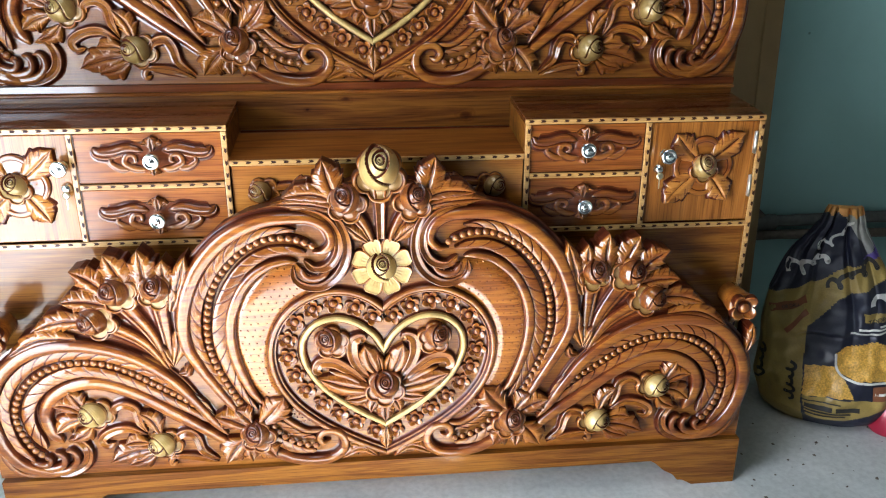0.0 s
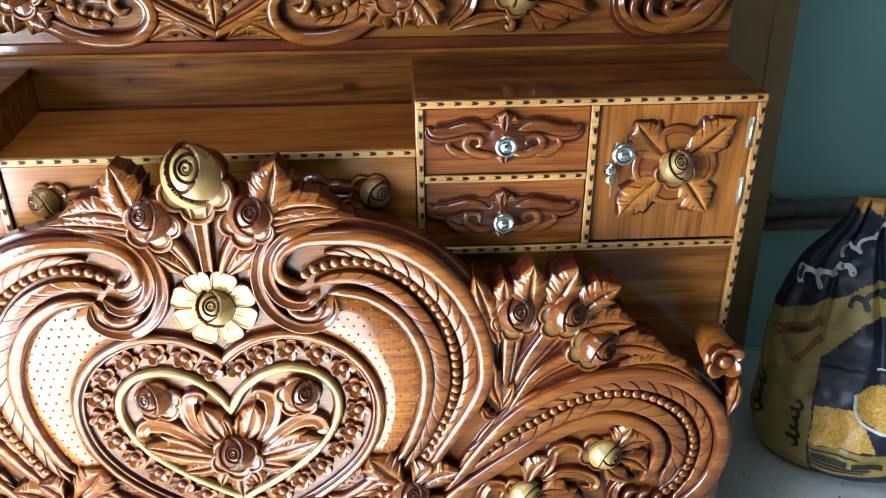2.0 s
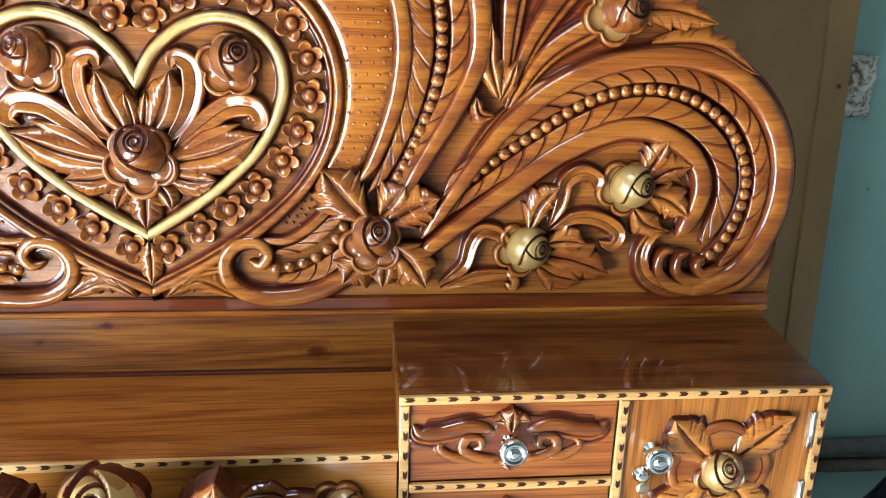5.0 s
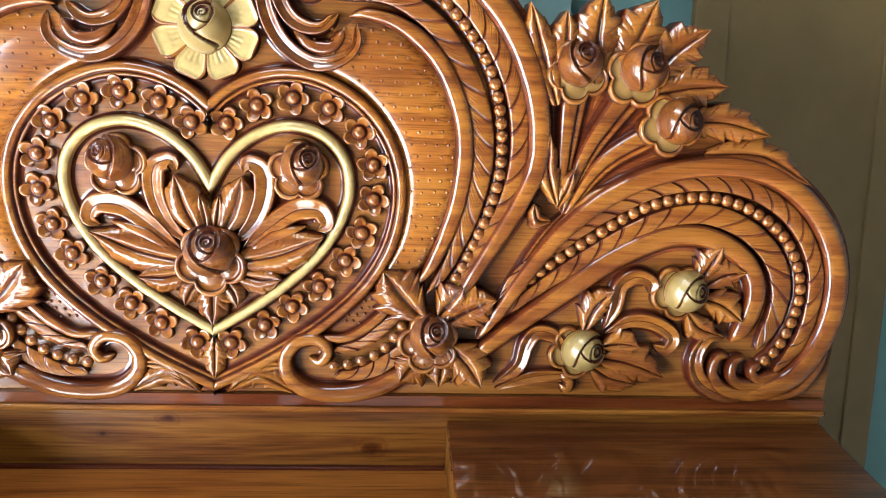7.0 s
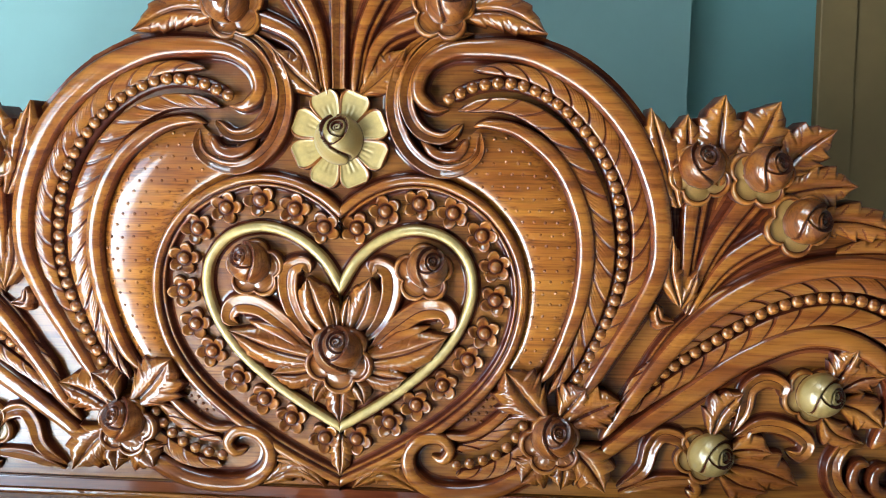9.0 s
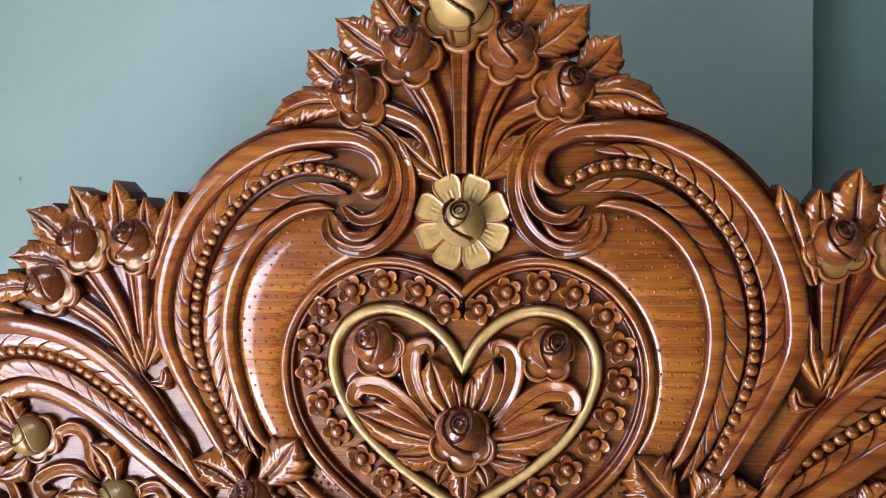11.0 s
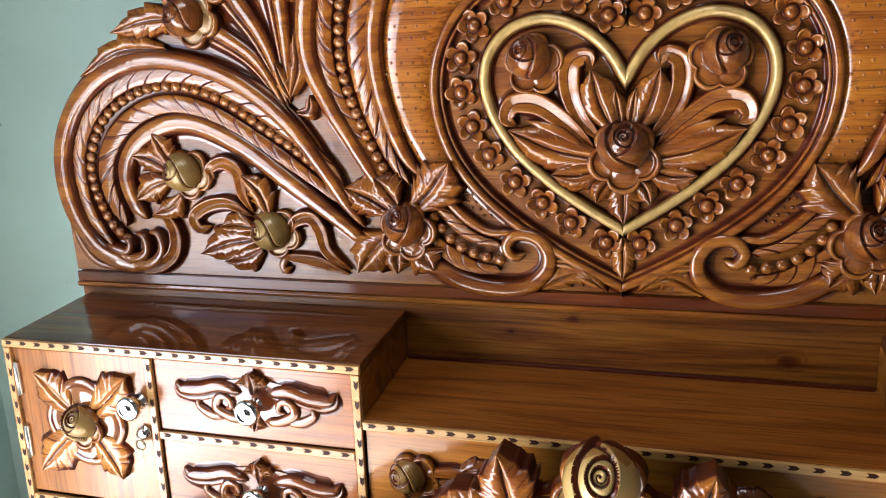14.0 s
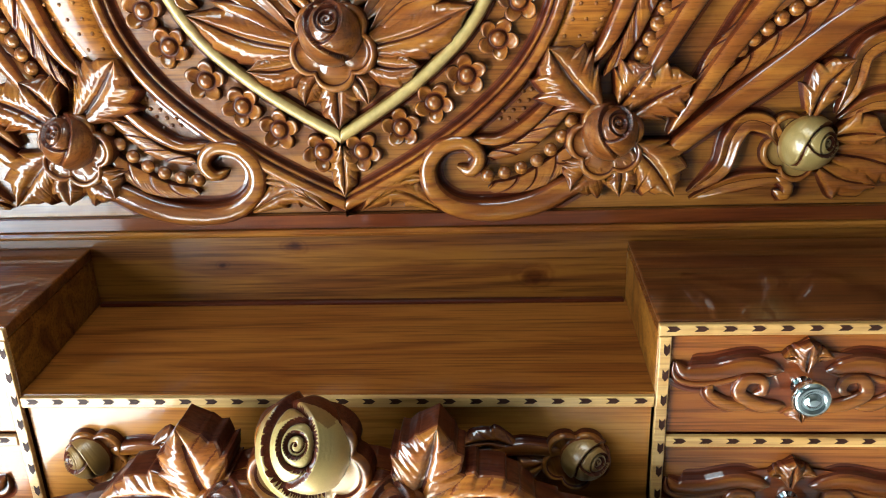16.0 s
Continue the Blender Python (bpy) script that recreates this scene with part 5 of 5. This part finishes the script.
def sack_point(a, b):
    """The bag's front at a in -1..1 across and b in 0..1 up; more than a = 1 runs round the back."""
    th = a * math.pi * 0.5
    wide, deep, lean = sack_form(b)
    k = 0.78
    c, s = math.cos(th), math.sin(th)
    x = lean + wide * math.copysign(abs(s) ** k, s)
    y = -deep * math.copysign(abs(c) ** k, c) + 0.15 * b ** 1.5
    z = SACK_H * b
    q = Vector((x * 7, y * 7, z * 6))
    soft = min(1.0, b * 6)
    y += soft * (0.022 * noise.noise(q) + 0.012 * noise.noise(q * 2.6) + 0.006 * noise.noise(q * 6))
    x += soft * 0.014 * noise.noise(q + Vector((5, 3, 1)))
    # creases that run down from the gathered neck, and one long fold across the waist
    fold = abs(noise.noise(Vector((a * 3.2 + 0.8 * b, b * 1.1, 4.0))))
    y += 0.020 * (0.22 - min(0.22, fold)) / 0.22 * max(0.0, min(1.0, (b - 0.30) / 0.3)) - 0.010
    y += 0.016 * math.exp(-((b - 0.44 - 0.10 * a) / 0.022) ** 2) * max(0.0, c)
    return x, y, max(0.0, z + 0.014 * noise.noise(q * 1.5) * soft)


def inside(p, q, poly):
    """Whether (p, q) lies within a polygon."""
    hit = False
    for (x0, y0), (x1, y1) in zip(poly, poly[1:] + poly[:1]):
        if (y0 > q) != (y1 > q) and p < x0 + (q - y0) * (x1 - x0) / (y1 - y0):
            hit = not hit
    return hit


# printed areas on the bag's front: metres across from its middle, share of its height
PRINTS = [
    (5, [(-0.035, 1.0), (0.030, 1.0), (0.070, 0.84), (0.062, 0.78), (0.034, 0.86), (-0.010, 0.94)]),
    (3, [(0.040, 0.79), (0.072, 0.82), (0.050, 0.97), (0.24, 0.97), (0.24, 0.80), (0.16, 0.76)]),
    (1, [(0.095, 0.804), (0.148, 0.782), (0.138, 0.745), (0.004, 0.622), (-0.067, 0.485), (-0.067, 0.320), (-0.033, -0.020), (-0.33, -0.020), (-0.33, 0.490), (-0.11, 0.633), (-0.004, 0.738)]),
    (2, [(-0.062, 0.316), (0.025, 0.334), (0.088, 0.196), (-0.052, 0.182)]),
    (2, [(0.012, 0.393), (0.032, 0.424), (0.116, 0.459), (0.187, 0.424), (0.196, 0.323), (0.152, 0.287), (0.081, 0.272), (0.025, 0.323)]),
    (1, [(-0.050, 0.182), (0.130, 0.191), (0.198, 0.254), (0.198, 0.180), (0.074, 0.070), (-0.030, 0.070)]),
    (1, [(0.067, 0.576), (0.180, 0.600), (0.182, 0.563), (0.074, 0.534)]),
]


def sack_region(a, b):
    """Which print covers this place of the bag: 0 navy, 1 yellow, 2 heap, 3 purple, 4 pale, 5 liner, 6 orange."""
    wide, _, lean = sack_form(b)
    s = math.sin(a * math.pi * 0.5) if abs(a) < 1 else math.copysign(1.0 + abs(a) - 1, a)
    x = lean + wide * math.copysign(abs(s) ** 0.78, s)
    if b > 0.965 + 0.02 * noise.noise(Vector((a * 5, b * 7, 1.5))):
        return 6
    kind = 0
    for k, poly in PRINTS:
        if inside(x, b, poly):
            kind = k
    return kind


def sack_mesh():
    na, nb = 480, 220
    v, f, idx = [], [], []
    for j in range(nb + 1):
        for i in range(na):
            v.append(sack_point(-1.0 + 4.0 * i / na, j / nb))
    for j in range(nb):
        for i in range(na):
            f.append((j * na + i, j * na + (i + 1) % na, (j + 1) * na + (i + 1) % na, (j + 1) * na + i))
            a = -1.0 + 4.0 * (i + 0.5) / na
            a = a - 4.0 if a > 2.0 else a
            idx.append(sack_region(a, (j + 0.5) / nb) if -1.3 < a < 1.15 else 0)
    f.append(tuple(range(na - 1, -1, -1)))
    idx.append(0)
    f.append(tuple(nb * na + i for i in range(na)))
    idx.append(6)
    return mesh_of("bag", v, f, [NAVY, YELLOW, GRAIN, PURPLE, PALE, LINER, ORANGE], idx)


sack = empty("grain_sack", pose(1.330, 0.030, 0.0, 0, 0, -30))
tagged(sack, "slumped navy and yellow woven plastic sack of pulses on the floor", "sack")
piece("bag", sack_mesh(), sack)


def on_front_of_sack(x, b):
    """The (a, b) place of a point x metres across from the bag's middle."""
    wide, _, lean = sack_form(min(1.0, max(0.0, b)))
    s = max(-0.999, min(0.999, (x - lean) / wide))
    return math.asin(math.copysign(abs(s) ** (1 / 0.78), s)) / (math.pi * 0.5), b


def on_sack(path, r, m, name, lift=0.0025):
    """A printed stroke that lies on the bag's skin, along places across and up."""
    c = spline([(x, b * SACK_H) for x, b in path], max(6, len(path) * 7))
    v, f = [], []
    _, nor = frames_of(c)
    for p, q in zip(c, nor):
        for s in (-1, 1):
            x, y, z = sack_point(*on_front_of_sack(p[0] + q[0] * s * r, (p[1] + q[1] * s * r) / SACK_H))
            v.append((x, y - lift, z))
    for i in range(len(c) - 1):
        f.append((2 * i, 2 * i + 2, 2 * i + 3, 2 * i + 1))
    return piece(name, mesh_of(name, v, f, [m]), sack)


# scrolled marks and bars of print
def script_mark(a, b, size, m, loops=4.0, r=0.0045):
    """A flowing mark without letters: leaning loops one after another from a to b."""
    pts = []
    dx, dz = b[0] - a[0], (b[1] - a[1]) * SACK_H
    n = math.hypot(dx, dz)
    cx, cz = -dz / n, dx / n
    for i in range(46):
        q = i / 45
        ang = q * 2 * math.pi * loops
        up, on = size * (0.62 + 0.38 * math.cos(loops * 1.7 * q)) * math.sin(ang), -0.42 * size * math.cos(ang)
        pts.append((a[0] + dx * q + cx * up + dx / n * on, a[1] + (dz * q + cz * up + dz / n * on) / SACK_H))
    on_sack(pts, r, m, "printed_mark")


RED_PRINT = plain("red_print", (0.20, 0.06, 0.02), 0.45)
script_mark((-0.020, 0.671), (0.078, 0.785), 0.017, INK, 4.0, 0.005)
script_mark((-0.098, 0.314), (-0.084, 0.133), 0.014, INK, 4.5, 0.0045)
script_mark((-0.186, 0.336), (-0.176, 0.171), 0.012, INK, 4.0, 0.0045)
script_mark((-0.135, 0.699), (-0.035, 0.798), 0.024, PALE, 3.0, 0.0055)
script_mark((-0.060, 0.820), (0.000, 0.930), 0.016, PALE, 2.5, 0.0035)
script_mark((0.090, 0.622), (0.200, 0.754), 0.015, PALE, 3.5, 0.0060)
on_sack([(-0.175, 0.512), (-0.080, 0.595)], 0.010, RED_PRINT, "printed_band")
on_sack([(-0.125, 0.435), (-0.072, 0.545)], 0.007, RED_PRINT, "printed_band")
on_sack([(-0.038, 0.138), (0.040, 0.138)], 0.0070, INK, "printed_bar", 0.0028)
on_sack([(0.050, 0.138), (0.108, 0.145)], 0.0070, INK, "printed_bar", 0.0028)
on_sack([(-0.038, 0.116), (0.088, 0.118)], 0.0028, INK, "printed_bar", 0.0028)
on_sack([(-0.034, 0.100), (0.076, 0.101)], 0.0028, INK, "printed_bar", 0.0028)
on_sack([(-0.046, 0.164), (0.060, 0.167)], 0.0018, INK, "printed_bar", 0.0028)
on_sack([(0.116, 0.527), (0.176, 0.538)], 0.0028, PALE, "printed_bar")
on_sack([(0.060, 0.503), (0.176, 0.519)], 0.0028, PALE, "printed_bar")
on_sack([(0.040, 0.481), (0.160, 0.497)], 0.0028, PALE, "printed_bar")
on_sack([(0.128, 0.226), (0.188, 0.250)], 0.019, plain("brown_seal", (0.20, 0.07, 0.03), 0.4), "printed_seal")
on_sack([(0.134, 0.226), (0.182, 0.246)], 0.0030, PALE, "printed_bar", 0.004)
on_sack([(0.012, 0.393), (0.025, 0.323), (0.081, 0.272), (0.152, 0.284), (0.194, 0.325)], 0.0032, PALE, "printed_bowl_rim")


def text_on(name, body, size, m, parent, place, label):
    cu = bpy.data.curves.new(name, "FONT")
    cu.body, cu.size, cu.align_x, cu.align_y, cu.extrude = body, size, "CENTER", "CENTER", 0.0004
    cu.materials.append(m)
    ob = new(name, cu)
    ob.parent, ob.matrix_basis = parent, place
    ob["label"] = label
    return ob


def text_place(x, b, spin, off=0.006):
    a, b = on_front_of_sack(x, b)
    p, q = Vector(sack_point(a, b)), Vector(sack_point(a + 0.08, b))
    yaw = math.degrees(math.atan2(q.y - p.y, q.x - p.x))
    return pose(p.x, p.y - off, p.z, 78, 0, yaw) @ pose(0, 0, 0, 0, 0, spin)


text_on("lettering", "TOOR DALL", 0.020, INK, sack, text_place(0.126, 0.567, 8, 0.012), "black product words on a yellow band")
text_on("lettering", "TOOR DALL", 0.015, INK, sack, text_place(-0.128, 0.554, 30, 0.013), "small product words on a brown band")

# ---- red bottle ----
def red_plastic():
    m, nodes, links, b = nodes_of("translucent_red_plastic")
    b.inputs["Base Color"].default_value = (0.42, 0.018, 0.05, 1)
    b.inputs["Roughness"].default_value = 0.28
    b.inputs["Transmission Weight"].default_value = 0.35
    b.inputs["Subsurface Weight"].default_value = 0.2
    return m


bottle = empty("plastic_bottle", pose(1.472, -0.105, 0.0))
tagged(bottle, "squat translucent red plastic bottle on the floor", "bottle")
piece("body", lathe_mesh("body", [(0.046, 0.0), (0.052, 0.006), (0.053, 0.03), (0.050, 0.06), (0.041, 0.095), (0.028, 0.118), (0.020, 0.132), (0.0185, 0.150), (0.021, 0.152), (0.021, 0.158), (0.016, 0.160)], red_plastic(), 36), bottle)
piece("cap", lathe_mesh("cap", [(0.021, 0.160), (0.022, 0.163), (0.022, 0.178), (0.019, 0.181)], red_plastic(), 30), bottle)

# ---- pipe and stick along the wall behind the sack ----
PIPE = plain("dull_grey_pipe", (0.085, 0.085, 0.075), 0.6, 0, 0.25, 40, 0.3, 0.001)
STICK = plain("weathered_stick", (0.11, 0.085, 0.06), 0.75, 0, 0.3, 60, 0.5, 0.002)


def rod(name, pts, radii, m, parent, n=12):
    c = np.array(pts, float)
    s = np.linspace(0, 1, len(c))
    e = np.linspace(0, 1, 40)
    c = np.stack([np.interp(e, s, c[:, k]) for k in range(3)], 1)
    r = np.interp(e, np.linspace(0, 1, len(radii)), radii)
    v, f = [], []
    for i, p in enumerate(c):
        for k in range(n):
            a = 2 * math.pi * k / n
            w = 1 + 0.10 * noise.noise(Vector((p[0] * 30, k * 0.7, 2.0)))
            v.append((p[0], p[1] + r[i] * w * math.cos(a), p[2] + r[i] * w * math.sin(a)))
    for i in range(39):
        for k in range(n):
            f.append((i * n + k, i * n + (k + 1) % n, (i + 1) * n + (k + 1) % n, (i + 1) * n + k))
    f += [tuple(range(n - 1, -1, -1)), tuple(39 * n + k for k in range(n))]
    return piece(name, mesh_of(name, v, f, [m]), parent)


pipe = empty("wall_pipe", pose(1.2, 0.44, 0.46))
tagged(pipe, "dull grey pipe run fixed along the wall", "pipe")
rod("tube", [(-0.15, 0, 0.0), (0.5, 0, 0.008), (1.6, 0, 0.0)], [0.020, 0.020, 0.020], PIPE, pipe)
rod("coupling", [(0.05, 0, 0.001), (0.13, 0, 0.002)], [0.027, 0.027], PIPE, pipe)
rod("tube", [(-0.15, 0, -0.050), (0.10, 0.002, -0.045), (0.9, 0.0, -0.055)], [0.014, 0.017, 0.014], STICK, pipe)
rod("coupling", [(0.02, -0.005, 0.030), (0.06, -0.005, 0.040), (0.09, 0.0, 0.020)], [0.010, 0.018, 0.012], STICK, pipe)

# ---- packet hung on the wall ----
def soiled_film():
    m, nodes, links, b = nodes_of("soiled_crinkled_film")
    vec = mapped(nodes, links, (1, 1, 1))
    n1, n2 = noise_tex(nodes, links, vec, 32, 5, 0.7, 1.2), noise_tex(nodes, links, vec, 90, 3, 0.6)
    col = ramp(nodes, links, n1, [(0.34, (0.03, 0.03, 0.035)), (0.44, (0.30, 0.22, 0.13)), (0.52, (0.62, 0.62, 0.60)), (0.70, (0.80, 0.82, 0.82))])
    links.new(col, b.inputs["Base Color"])
    b.inputs["Roughness"].default_value, b.inputs["Metallic"].default_value = 0.22, 0.25
    bump(nodes, links, b, n2, 0.5, 0.003)
    return m


FILM = soiled_film()


def packet_mesh():
    n, m = 26, 18
    v = []
    for i in range(n):
        for j in range(m):
            x, z = (j / (m - 1) - 0.5) * 0.078, (i / (n - 1) - 0.5) * 0.125
            q = Vector((x * 45, z * 45, 3))
            d = 0.020 * math.sqrt(max(0.0, (1 - (2 * x / 0.078) ** 2) * (1 - (2 * z / 0.125) ** 4))) + 0.006 * noise.noise(q)
            v.append((x + 0.004 * noise.noise(q * 0.6), -0.003 - max(0, d), z))
    k = n * m
    v += [(x, 0.0, z) for x, y, z in v[:k]]
    f = [(i * m + j, i * m + j + 1, (i + 1) * m + j + 1, (i + 1) * m + j) for i in range(n - 1) for j in range(m - 1)]
    f += [tuple(k + q for q in reversed(t)) for t in f]
    edge = [j for j in range(m)] + [i * m + m - 1 for i in range(1, n)] + [(n - 1) * m + j for j in range(m - 2, -1, -1)] + [i * m for i in range(n - 2, 0, -1)]
    f += [(edge[i], k + edge[i], k + edge[(i + 1) % len(edge)], edge[(i + 1) % len(edge)]) for i in range(len(edge))]
    return mesh_of("film", v, f, [FILM])


packet = empty("plastic_packet", pose(1.285, 0.468, 1.285))
tagged(packet, "crinkled clear plastic packet hung on the wall", "packet")
piece("film", packet_mesh(), packet)
piece("knob", lathe_mesh("knob", [(0.004, 0.0), (0.010, 0.004), (0.014, 0.012), (0.012, 0.020), (0.005, 0.025)], plain("turned_wood", (0.40, 0.30, 0.19), 0.5), 20), packet, pose(-0.040, -0.001, -0.035) @ FACE)

# ---- crumbs on the floor ----
def crumbs():
    rng = random.Random(3)
    v, f = [], []
    for _ in range(90):
        x, y, r = rng.uniform(0.95, 1.75), rng.uniform(-0.55, 0.02), rng.choice([0.002, 0.003, 0.004, 0.006])
        k = len(v)
        for a in range(5):
            q = rng.uniform(0.6, 1.2) * r
            v.append((x + q * math.cos(a * 1.257), y + q * math.sin(a * 1.257), 0.0))
        v.append((x + rng.uniform(-r, r) * 0.3, y, r * rng.uniform(0.5, 1.0)))
        f += [(k + a, k + (a + 1) % 5, k + 5) for a in range(5)]
    return mesh_of("crumbs", v, f, [STICK], smooth=False)


tagged(piece("floor_crumbs", crumbs()), "dark crumbs and wood dust scattered on cement", "debris", kind="stuff")
